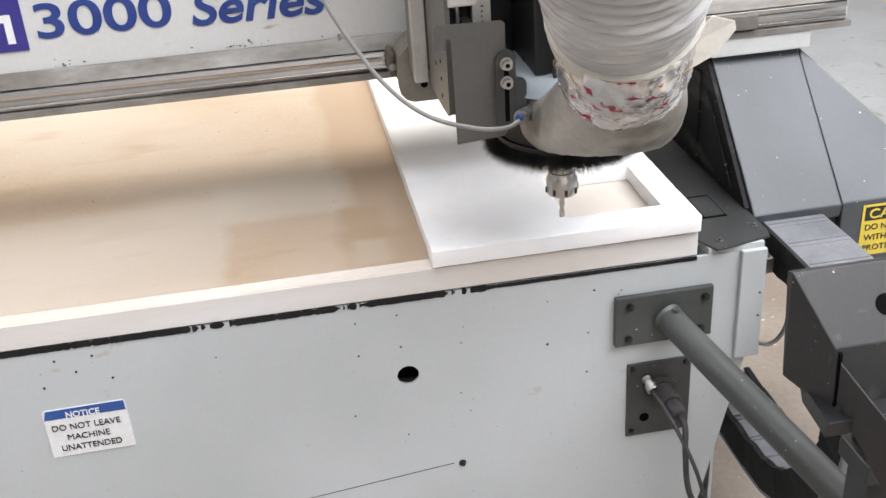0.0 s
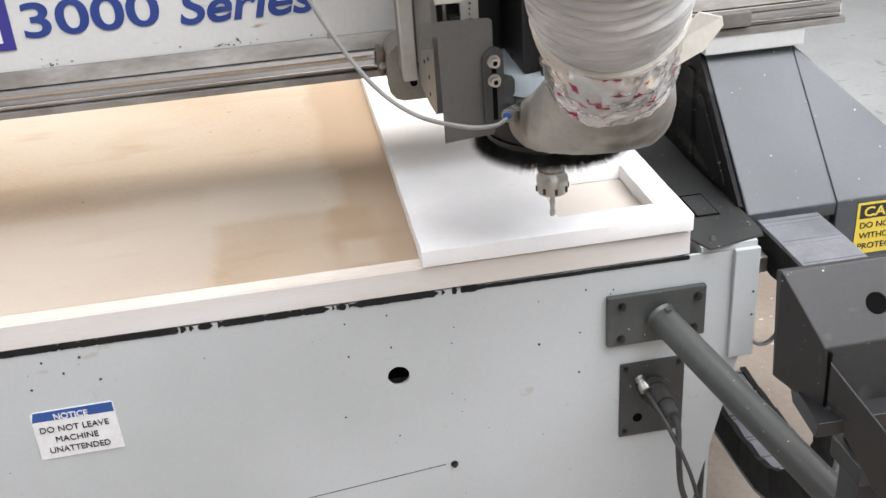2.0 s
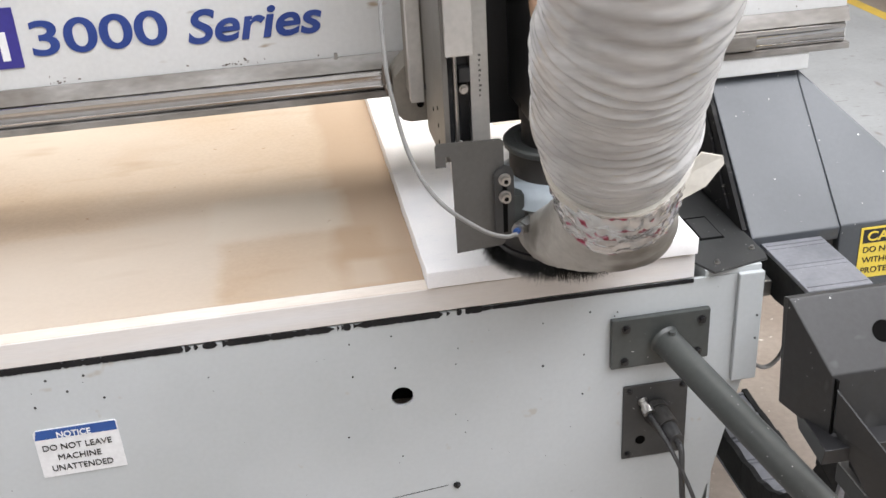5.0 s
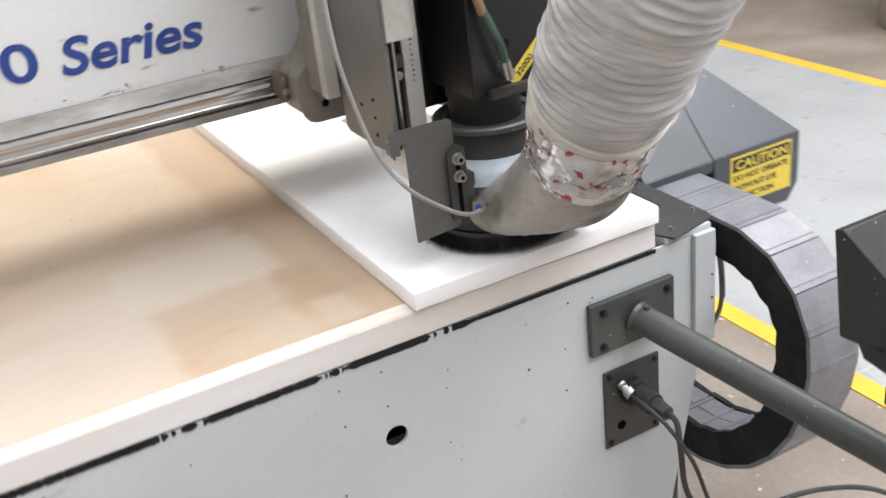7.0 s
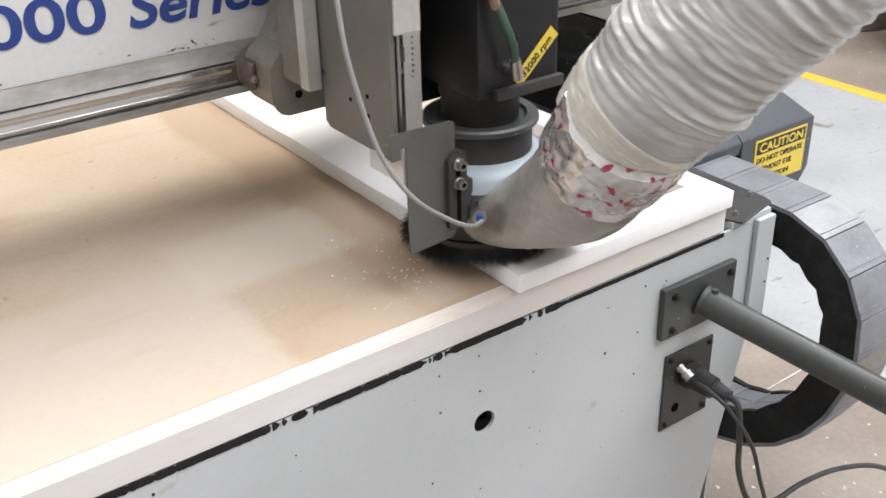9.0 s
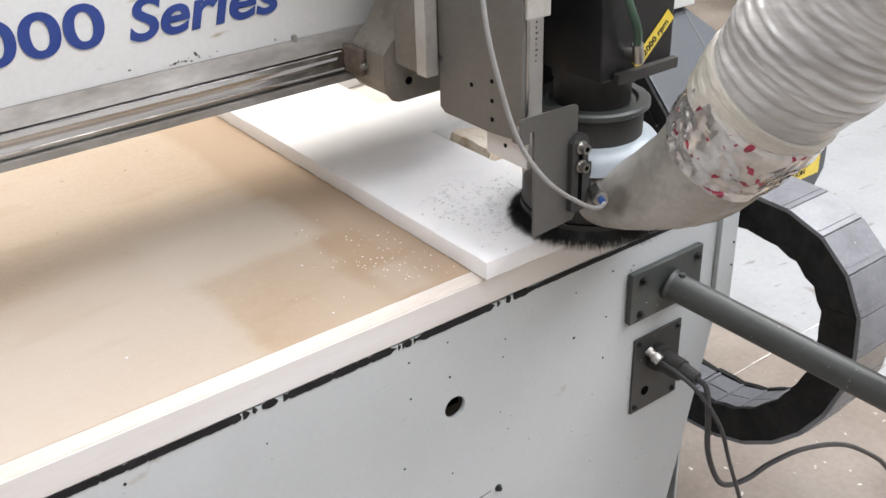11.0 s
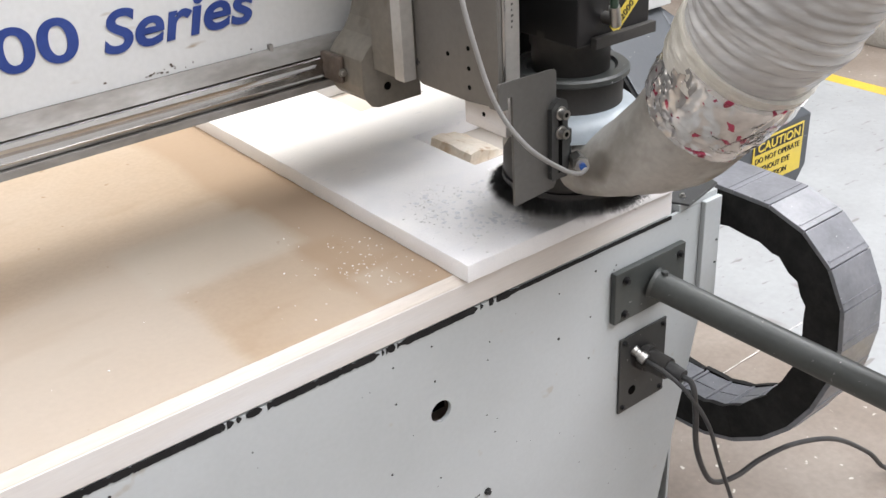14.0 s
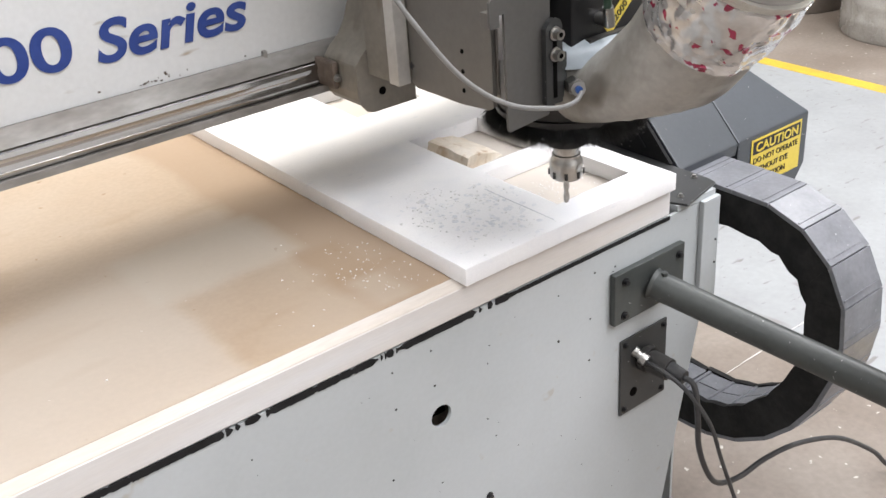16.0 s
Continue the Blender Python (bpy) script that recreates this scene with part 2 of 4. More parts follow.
YELLOW = mat("yellow_sticker", (0.66, 0.52, 0.085), 0.4, colour2=(0.72, 0.55, 0.06), scale=10, grain=0.03, bump=0.02)
INK = mat("black_ink", (0.02, 0.02, 0.02), 0.5, bump=0)
BLUE = mat("sign_blue", (0.025, 0.085, 0.30), 0.4, bump=0.02)
BLUEI = mat("lettering_blue", (0.020, 0.044, 0.19), 0.5, colour2=(0.028, 0.055, 0.215), scale=20, bump=0, spec=0.3)
PURPLE = mat("logo_violet", (0.035, 0.03, 0.22), 0.4, bump=0.02)
SIGNW = mat("sign_white", (0.74, 0.75, 0.76), 0.4, colour2=(0.70, 0.71, 0.72), scale=30, bump=0.02)
PAINTF = mat("grey_floor_paint", (0.33, 0.345, 0.355), 0.38, colour2=(0.29, 0.30, 0.31), scale=2.5, grain=0.05, gscale=40, bump=0.1, bscale=60)
overlay(PAINTF, (0.16, 0.13, 0.11), 5, 0.66, 0.76, (2.2, 0.7, 1))
overlay(PAINTF, (0.20, 0.195, 0.19), 11, 0.665, 0.72, (0.8, 2.6, 1))
overlay(PAINTF, (0.21, 0.20, 0.19), 55, 0.70, 0.74, (0.7, 1.6, 1))
CONC = mat("worn_concrete", (0.20, 0.165, 0.137), 0.5, colour2=(0.265, 0.228, 0.195), scale=3, grain=0.08, gscale=60, bump=0.2, bscale=90)
overlay(CONC, (0.55, 0.52, 0.46), 40, 0.70, 0.74)
YLINE = mat("yellow_floor_line", (0.62, 0.42, 0.045), 0.45, colour2=(0.52, 0.36, 0.06), scale=7, grain=0.08, bump=0.1)
WALLM = mat("hall_wall_paint", (0.68, 0.68, 0.67), 0.7, scale=1.5)
CEILM = mat("hall_ceiling_deck", (0.6, 0.6, 0.6), 0.7, scale=1.5)
DRUMM = mat("brown_fibre_drum", (0.17, 0.145, 0.125), 0.5, colour2=(0.22, 0.19, 0.165), scale=6, bump=0.1)
WRAPM = mat("plastic_wrapped_drum", (0.40, 0.39, 0.37), 0.25, colour2=(0.30, 0.29, 0.27), scale=9, grain=0.08, bump=0.6, bscale=30, spec=0.7)
CHIPM = mat("foam_chips_white", (0.92, 0.92, 0.91), 0.8, bump=0)
# Near-black for flat discs and strips: shade inside openings put into colour.
HOLE = mat("opening_shade", (0.004, 0.004, 0.004), 0.9, bump=0, spec=0.05)

# ---- building helpers ----
BASE = {}


def thing(name, base, label, category, group="", kind=""):
    ob = new(name)
    ob.empty_display_size = 0.05
    ob.location = base
    BASE[name if ob.name == name else ob.name] = Vector(base)
    return tagged(ob, label, category, group, kind)


def part(name, bm, material, parent=None, label="", smooth=False, bevel=0.0):
    """Links a bmesh, built in world metres, as one mesh under a thing or part."""
    root = parent
    while root is not None and root.parent is not None:
        root = root.parent
    if root is not None:
        bmesh.ops.translate(bm, vec=-BASE[root.name], verts=bm.verts)
    if bevel:
        bmesh.ops.bevel(bm, geom=[e for e in bm.edges if len(e.link_faces) == 2 and e.calc_face_angle(0) > 0.5], offset=bevel, segments=2, profile=0.6, affect="EDGES", clamp_overlap=True)
    bmesh.ops.recalc_face_normals(bm, faces=bm.faces)
    me = bpy.data.meshes.new(name)
    bm.to_mesh(me)
    bm.free()
    if smooth:
        for p in me.polygons:
            p.use_smooth = True
        me.set_sharp_from_angle(angle=radians(40))
    me.materials.append(material)
    ob = new(name, me)
    if parent is not None:
        ob.parent = parent
    if label:
        ob["label"] = label
    return ob


def solid(name, bm, material, label, category, kind="", smooth=False, bevel=0.0, group=""):
    return tagged(part(name, bm, material, None, "", smooth, bevel), label, category, group, kind)


def box(x0, x1, y0, y1, z0, z1, bm=None):
    bm = bm or bmesh.new()
    m = Matrix.LocRotScale(((x0 + x1) / 2, (y0 + y1) / 2, (z0 + z1) / 2), None, (x1 - x0, y1 - y0, z1 - z0))
    bmesh.ops.create_cube(bm, size=1, matrix=m)
    return bm


def rod(p0, p1, r0, r1=None, seg=24, bm=None):
    bm = bm or bmesh.new()
    a, b = Vector(p0), Vector(p1)
    m = Matrix.Translation((a + b) / 2) @ (b - a).to_track_quat("Z", "Y").to_matrix().to_4x4()
    bmesh.ops.create_cone(bm, cap_ends=True, segments=seg, radius1=r0, radius2=r0 if r1 is None else r1, depth=(b - a).length, matrix=m)
    return bm


def hull(points, bm=None):
    bm = bm or bmesh.new()
    vs = [bm.verts.new(p) for p in points]
    r = bmesh.ops.convex_hull(bm, input=vs)
    bmesh.ops.delete(bm, geom=[v for v in set(r["geom_interior"] + r["geom_unused"]) if isinstance(v, bmesh.types.BMVert)], context="VERTS")
    return bm


def prism(poly, axis, a, b, bm=None):
    """Extrudes a polygon: axis x takes (y, z) pairs, y takes (x, z), z takes (x, y)."""
    bm = bm or bmesh.new()

    def at(p, v):
        return {"x": (v, p[0], p[1]), "y": (p[0], v, p[1]), "z": (p[0], p[1], v)}[axis]
    lo = [bm.verts.new(at(p, a)) for p in poly]
    hi = [bm.verts.new(at(p, b)) for p in poly]
    bm.faces.new(lo), bm.faces.new(hi)
    for i in range(len(poly)):
        j = (i + 1) % len(poly)
        bm.faces.new((lo[i], lo[j], hi[j], hi[i]))
    return bm


def spline(pts, n):
    """A smooth run of n points through the given ones."""
    p = [Vector(q) for q in pts]
    p = [2 * p[0] - p[1]] + p + [2 * p[-1] - p[-2]]
    out = []
    for i in range(n):
        u = i / (n - 1) * (len(p) - 3)
        k = min(int(u), len(p) - 4)
        f = u - k
        a, b, c, d = p[k:k + 4]
        out.append(0.5 * ((2 * b) + (c - a) * f + (2 * a - 5 * b + 4 * c - d) * f * f + (3 * b - a - 3 * c + d) * f ** 3))
    return out


def sweep(pts, radius, seg=16, bm=None, shape=None):
    """A tube along points; radius is a number or a function of (share of the way, angle)."""
    bm = bm or bmesh.new()
    rings = []
    up = Vector((0.31, 0.2, 0.93))
    for i, p in enumerate(pts):
        d = (pts[min(i + 1, len(pts) - 1)] - pts[max(i - 1, 0)]).normalized()
        s = d.cross(up).normalized()
        up = s.cross(d).normalized()
        ring = []
        for k in range(seg):
            a = 2 * math.pi * k / seg
            r = radius(i / (len(pts) - 1), a) if callable(radius) else radius
            v = p + (s * math.cos(a) + up * math.sin(a)) * r
            ring.append(bm.verts.new(shape(v) if shape else v))
        rings.append(ring)
    for a, b in zip(rings, rings[1:]):
        for k in range(seg):
            bm.faces.new((a[k], a[(k + 1) % seg], b[(k + 1) % seg], b[k]))
    bm.faces.new(rings[0]), bm.faces.new(rings[-1])
    return bm


def lathe(centre, profile, seg=40, bm=None):
    """Turns (radius, z) pairs round the upright axis through centre."""
    bm = bm or bmesh.new()
    rings = [[bm.verts.new((centre[0] + r * math.cos(2 * math.pi * k / seg), centre[1] + r * math.sin(2 * math.pi * k / seg), z)) for k in range(seg)] for r, z in profile]
    for a, b in zip(rings, rings[1:]):
        for k in range(seg):
            bm.faces.new((a[k], a[(k + 1) % seg], b[(k + 1) % seg], b[k]))
    bm.faces.new(rings[0]), bm.faces.new(rings[-1])
    return bm


def lettering(text, m, size, material, parent, shear=0.0, width=None, bold=0.0, name="lettering"):
    """Flat letters lying in the pose m (their left foot at its origin, x along the line)."""
    cu = bpy.data.curves.new(name, "FONT")
    cu.body, cu.size, cu.shear, cu.extrude, cu.offset = text, size, shear, 0.0006, bold
    tmp = bpy.data.objects.new(name, cu)
    scene.collection.objects.link(tmp)
    me = bpy.data.meshes.new_from_object(tmp.evaluated_get(bpy.context.evaluated_depsgraph_get()))
    bpy.data.objects.remove(tmp)
    xs = [v.co.x for v in me.vertices]
    k = width / (max(xs) - min(xs)) if width else 1.0
    root = parent
    while root.parent is not None:
        root = root.parent
    me.transform(Matrix.Translation(-BASE[root.name]) @ m @ Matrix.Diagonal((k, 1, 1, 1)) @ Matrix.Translation((-min(xs), 0, 0)))
    me.materials.clear()
    me.materials.append(material)
    ob = new(name, me)
    ob.parent = parent
    return ob


def screw(p, d, r, parent, material=None, name="bolt"):
    """A socket-head bolt at p that stands out along d."""
    d = Vector(d).normalized()
    p = Vector(p)
    bm = rod(p, p + d * r * 0.35, r * 1.55, seg=20)
    rod(p + d * r * 0.35, p + d * r * 1.5, r, r * 0.93, seg=16, bm=bm)
    ob = part(name, bm, material or BLACK, parent)
    return ob


# ---- hall ----
solid("floor", box(-7, 9, -6, 8, -0.2, 0.0), CONC, "worn brown concrete workshop floor with pale specks", "floor", "structure")
solid("walkway", box(0.93, 2.74, -6, 8, 0.0, 0.003), PAINTF, "light grey painted walkway with scuffs and stains", "floor", "structure")
solid("floor_line_1", box(0.865, 0.93, -6, 8, 0.0, 0.004), YLINE, "worn yellow line painted along the walkway", "floor marking", "structure")
solid("floor_line_2", box(2.74, 2.82, -6, 8, 0.0, 0.004), YLINE, "yellow line painted on the far side of the walkway", "floor marking", "structure")
random.seed(41)
bm = bmesh.new()
x = 0.45
while x < 1.0:
    w = random.uniform(0.03, 0.08)
    y = 0.333 + 0.009 * (x - 0.6) + random.uniform(-0.004, 0.004)
    h = random.uniform(0.0006, 0.0016)
    if random.random() < 0.85:
        prism([(x, y - h), (x + w, y - h + random.uniform(-0.002, 0.002)), (x + w, y + h), (x, y + h)], "z", 0.003, 0.0036, bm)
    x += w + 0.002
solid("floor_joint", bm, SLAB, "thin pale crack along a joint in the workshop floor", "floor joint", "structure")
solid("wall_north", box(-7, 9, 8.0, 8.2, 0, 5.2), WALLM, "plain painted hall wall", "wall", "structure")
solid("wall_south", box(-7, 9, -6.2, -6.0, 0, 5.2), WALLM, "plain painted hall wall", "wall", "structure")
solid("wall_east", box(9.0, 9.2, -6.2, 8.2, 0, 5.2), WALLM, "plain painted hall wall", "wall", "structure")
solid("wall_west", box(-7.2, -7.0, -6.2, 8.2, 0, 5.2), WALLM, "plain painted hall wall", "wall", "structure")
solid("ceiling", box(-7.2, 9.2, -6.2, 8.2, 5.2, 5.4), CEILM, "pale metal deck ceiling of the hall", "ceiling", "structure")


# ---- machine bed ----
def machine_bed():
    t = thing("machine_bed", (-0.95, 0.75, 0.0), "white painted steel router bed with a worn black strip", "machine")
    # front panel with the round access hole
    poly = [(-2.0, 0.0), (-0.03, 0.0), (0.1, 0.59), (0.118, 0.59), (0.118, 0.80), (-2.0, 0.80)]
    bm = bmesh.new()
    outer = [bm.verts.new((x, 0.0, z)) for x, z in poly]
    ring = [bm.verts.new((-0.497 + 0.0185 * math.cos(a * math.pi / 12), 0.0, 0.651 + 0.0185 * math.sin(a * math.pi / 12))) for a in range(24)]
    es = [bm.edges.new((outer[i], outer[(i + 1) % 6])) for i in range(6)] + [bm.edges.new((ring[i], ring[(i + 1) % 24])) for i in range(24)]
    bmesh.ops.triangle_fill(bm, use_beauty=True, use_dissolve=False, edges=es)
    bmesh.ops.delete(bm, geom=[f for f in bm.faces if (f.calc_center_median() - Vector((-0.497, 0, 0.651))).length < 0.012], context="FACES")
    r = bmesh.ops.extrude_face_region(bm, geom=bm.faces[:])
    bmesh.ops.translate(bm, vec=(0, 0.006, 0), verts=[v for v in r["geom"] if isinstance(v, bmesh.types.BMVert)])
    panel = part("front_panel", bm, WHITE, t)
    # Added black sheet that stands for the shade inside the bed.
    part("hole_shade_sheet", box(-0.53, -0.46, 0.04, 0.05, 0.62, 0.69), HOLE, t, "added black sheet for the shade behind the access hole")
    part("side_panel", prism([(0.02, 0.0), (1.9, 0.0), (1.9, 0.59), (0.02, 0.59)], "x", 0.06, 0.066), WHITE, t)
    part("back_panel", box(-2.0, 0.06, 1.9, 1.906, 0, 0.80), WHITE, t)
    part("left_panel", box(-2.0, -1.994, 0.01, 1.9, 0, 0.80), WHITE, t)
    # folded corner channel at the right end
    part("corner_channel", box(0.076, 0.12, -0.0105, -0.0005, 0.592, 0.803), WHITE, t, bevel=0.002)
    part("side_rail", box(0.02, 0.121, 0.008, 1.9, 0.74, 0.801), WHITE, t, bevel=0.002)
    # slab edge above the strip
    part("table_slab", box(-2.0, 0.0, 0.0005, 1.9, 0.8035, 0.8455), SLAB, t, "pale painted table edge", bevel=0.0015)
    # black strip, worn through at places
    random.seed(5)
    bm = bmesh.new()
    gaps = [(-0.832, -0.765, 0.75), (-0.60, -0.555, 0.45), (-0.425, -0.362, 0.55), (-1.012, -0.998, 0.6)]
    x = -2.0
    top, bot = [], []
    while x < 0.0:
        worn = max([g[2] for g in gaps if g[0] < x < g[1]] or [0.0])
        h = 0.0056 if x < -0.36 else 0.0034
        if random.random() < worn * 0.65:
            h *= random.choice((0.0, 0.1, 0.35, 0.1))
        elif random.random() < 0.05:
            h *= 0.6
        top.append((x, 0.7982 + h * random.uniform(0.86, 1.02)))
        bot.append((x, 0.7978 - h * random.uniform(0.80, 1.08)))
        x += random.uniform(0.002, 0.006)
    for i in range(len(top) - 1):
        if top[i][1] - bot[i][1] > 0.0016:
            q = [(bot[i][0], bot[i][1]), (bot[i + 1][0], bot[i + 1][1]), (top[i + 1][0], top[i + 1][1]), (top[i][0], top[i][1])]
            prism(q, "y", -0.0014, 0.0, bm)
    part("black_strip", bm, BLACKSTRIP, t, "worn black rubber strip with bare gaps")
    # small drilled holes and dark specks
    random.seed(9)
    bm = bmesh.new()
    spots = [(-0.258, 0.672, 4), (-0.177, 0.764, 3), (-0.189, 0.604, 3), (-0.507, 0.77, 2.5), (-0.505, 0.709, 3), (-0.575, 0.765, 2.5), (-0.575, 0.703, 3), (-0.257, 0.755, 2), (-0.187, 0.683, 2.5), (-0.592, 0.585, 3),
             (-0.505, 0.53, 2.5), (-0.40, 0.73, 2), (-0.405, 0.70, 2), (-0.41, 0.60, 2), (-0.395, 0.56, 2), (-1.067, 0.728, 3.6), (-1.014, 0.750, 3.6), (-1.042, 0.774, 3.6), (-0.985, 0.775, 3.6), (-0.962, 0.730, 3.6), (-0.80, 0.74, 2), (-0.13, 0.757, 2.5), (-0.135, 0.75, 2)]
    for x, z, d in spots:
        rod((x, -0.0008, z), (x, 0.0, z), d * 0.0006, seg=10, bm=bm)
    for k in range(46):
        x, z = random.uniform(-1.3, 0.05), random.uniform(0.3, 0.78)
        rod((x, -0.0006, z), (x, 0.0, z), random.uniform(0.0004, 0.0009), seg=6, bm=bm)
    tagged(part("drill_mark", bm, INK, t, "small drilled holes and dark specks"), kind="stuff")
    screw((-0.415, -0.0005, 0.451), (0, -1, 0), 0.0042, t)
    part("crease_line", prism([(-0.92, 0.402), (-0.43, 0.452), (-0.43, 0.4532), (-0.92, 0.4032)], "y", -0.0006, 0.0), DARK, t, "thin scribed line in the paint")
    # dark cover plate beside the board, with its slot and screws
    cover = part("cover_plate", prism([(0.03, -0.012), (0.132, 0.012), (0.137, 0.03), (0.137, 1.9), (0.012, 1.9), (0.012, 0.03)], "z", 0.812, 0.8155), DARK, t, "dark grey sheet steel cover plate", bevel=0.001)
    part("slot", box(0.05, 0.095, 0.10, 0.19, 0.8155, 0.8161), HOLE, cover)
    part("slot_lid", box(0.056, 0.093, 0.106, 0.184, 0.8161, 0.8168), DARK, cover)
    for x, y in ((0.046, 0.016), (0.122, 0.05), (0.046, 0.32)):
        screw((x, y, 0.8157), (0, 0, 1), 0.0035, t, STEEL)
    part("cover_support", box(0.02, 0.118, 0.0, 1.9, 0.8012, 0.8118), WHITE, t)
    part("hinge_block", box(0.121, 0.15, 0.02, 0.06, 0.735, 0.765), STEEL, t, bevel=0.003)
    for z in (0.72, 0.675):
        screw((0.112, -0.0105, z), (0, -1, 0), 0.0014, t, DARK)
    return t


BED = machine_bed()

def spoilboard():
    t = thing("spoilboard", (0.0, 0.0, 0.8456), "tan fibreboard spoilboard with pale dusty patches on the bed", "board")
    part("board", box(-1.98, -0.004, 0.025, 1.88, 0.8456, 0.8515), MDF, t, bevel=0.0006)
    part("edge_strip", prism([(0.002, 0.8456), (0.0245, 0.8456), (0.0245, 0.8512), (0.012, 0.8490), (0.003, 0.8472)], "x", -1.98, -0.004), PALE, t, "pale worn wooden front edge", bevel=0.0004)


spoilboard()


def notice_sign():
    t = thing("notice_sign", (-1.02, -0.001, 0.6), "white and blue notice sticker on the bed's front panel, edges worn", "sign")
    p = [(-1.0815, 0.5955), (-0.951, 0.5975), (-0.9525, 0.685), (-0.957, 0.6885), (-1.076, 0.6865), (-1.0815, 0.682)]
    part("face", prism(p, "y", -0.0022, -0.0006), SIGNW, t)
    part("header", prism([(-1.0805, 0.6685), (-0.9540, 0.6695), (-0.9545, 0.687), (-1.076, 0.6855)], "y", -0.0028, -0.0022), BLUE, t, "blue header band")
    up = pose(0, 0, 0, 90, 0, 0)

    def line(s, x, z, size, w, m, b=0.0):
        lettering(s, Matrix.Translation((x, -0.0031, z)) @ up, size, m, t, width=w, bold=b)
    line("NOTICE", -1.046, 0.6695, 0.0155, 0.052, SIGNW, 0.0002)
    line("DO NOT LEAVE", -1.072, 0.6465, 0.0155, 0.106, INK)
    line("MACHINE", -1.052, 0.6265, 0.0155, 0.066, INK)
    line("UNATTENDED", -1.065, 0.6065, 0.0155, 0.094, INK)


notice_sign()


def pole_mount():
    t = thing("support_pole", (-0.055, 0.0, 0.70), "grey painted steel pole on a bolted square mounting plate", "pole")
    part("mounting_plate", box(-0.143, 0.028, -0.0125, -0.001, 0.652, 0.747), GREY, t, bevel=0.002)
    for x, z in ((-0.119, 0.729), (0.013, 0.729), (-0.120, 0.666), (0.008, 0.668)):
        screw((x, -0.0127, z), (0, -1, 0), 0.0048, t)
    s, e = Vector((-0.052, -0.014, 0.700)), Vector((0.205, -0.86, 0.505))
    d = (e - s).normalized()
    part("tube", rod(s, e, 0.0245, seg=40), GREY, t, "grey painted tube with chipped paint", smooth=True)
    part("weld_bead", rod(s, s + d * 0.006, 0.0275, 0.0245, seg=32), GREY, t, smooth=True)
    part("set_screw", rod(s + d * 0.02 + Vector((0, 0, 0.020)), s + d * 0.02 + Vector((0, 0, 0.030)), 0.006, seg=6), GREY, t)


pole_mount()


def socket_plate():
    t = thing("socket_plate", (-0.06, 0.0, 0.53), "dark steel connector plate with plugged cables on the bed panel", "connector plate")
    part("plate", box(-0.117, -0.001, -0.0048, -0.0008, 0.453, 0.607), DARK, t, bevel=0.0012)
    for x, z in ((-0.107, 0.597), (-0.107, 0.464), (-0.011, 0.597), (-0.011, 0.464)):
        screw((x, -0.005, z), (0, -1, 0), 0.0036, t)
    a = Vector((-0.083, -0.004, 0.575))
    d = Vector((0.18, -0.85, -0.45)).normalized()
    part("metal_socket", lathe((0, 0), [(0.009, 0), (0.009, 0.006), (0.0075, 0.007), (0.0075, 0.014), (0.0105, 0.015), (0.0105, 0.027), (0.007, 0.028)], 24), STEEL, t, "nickel plated connector", smooth=True).matrix_basis = Matrix.Translation(a - BASE[t.name]) @ (d).to_track_quat("Z", "Y").to_matrix().to_4x4() @ Matrix.Translation(BASE[t.name])
    b = Vector((-0.060, -0.004, 0.552))
    e = Vector((0.10, -0.95, -0.06)).normalized()
    plug = part("plug", rod(b, b + e * 0.055, 0.021, 0.0195, seg=24), RUBBER, t, "black cable plug", smooth=True)
    part("plug_ring", rod(b + e * 0.004, b + e * 0.016, 0.0245, seg=12), RUBBER, plug)
    part("strain_relief", rod(b + e * 0.055, b + e * 0.085, 0.0155, 0.012, seg=20), CABLE, plug, smooth=True)
    part("jack_opening", rod((-0.084, -0.0056, 0.491), (-0.084, -0.0046, 0.491), 0.009, seg=10), HOLE, t)
    return t


socket_plate()


def cable(name, pts, r, label):
    solid(name, sweep(spline(pts, 70), r, 10), CABLE, label, "cable", smooth=True)


cable("signal_cable", [(-0.079, -0.024, 0.562), (-0.074, -0.062, 0.556), (-0.062, -0.105, 0.53), (-0.04, -0.138, 0.47), (-0.018, -0.15, 0.39), (0.02, -0.16, 0.28), (0.06, -0.165, 0.17), (0.12, -0.17, 0.05), (0.17, -0.18, 0.008), (0.4, -0.28, 0.006)], 0.0037, "thin black cable hanging from the connector plate to the floor")
cable("power_cable", [(-0.052, -0.085, 0.546), (-0.0505, -0.108, 0.540), (-0.052, -0.12, 0.49), (-0.042, -0.12, 0.41), (-0.008, -0.12, 0.33), (0.028, -0.12, 0.292), (0.091, -0.12, 0.273), (0.16, -0.12, 0.273), (0.27, -0.12, 0.25), (0.41, -0.125, 0.19), (0.53, -0.14, 0.10), (0.62, -0.16, 0.015), (0.8, -0.2, 0.008)], 0.0052, "black power cable looping from the connector plate towards the floor")


solid("wire_coil", sweep([Vector((0.185 + 0.035 * math.cos(a * 0.26), 0.075 + 0.004 * a / 24, 0.60 + (0.055 if math.sin(a * 0.26) < 0 else 0.14) * math.sin(a * 0.26))) for a in range(60)], 0.003, 8), AIRLINE, "thin grey wires hanging in a loop beside the bed", "wire", smooth=True)


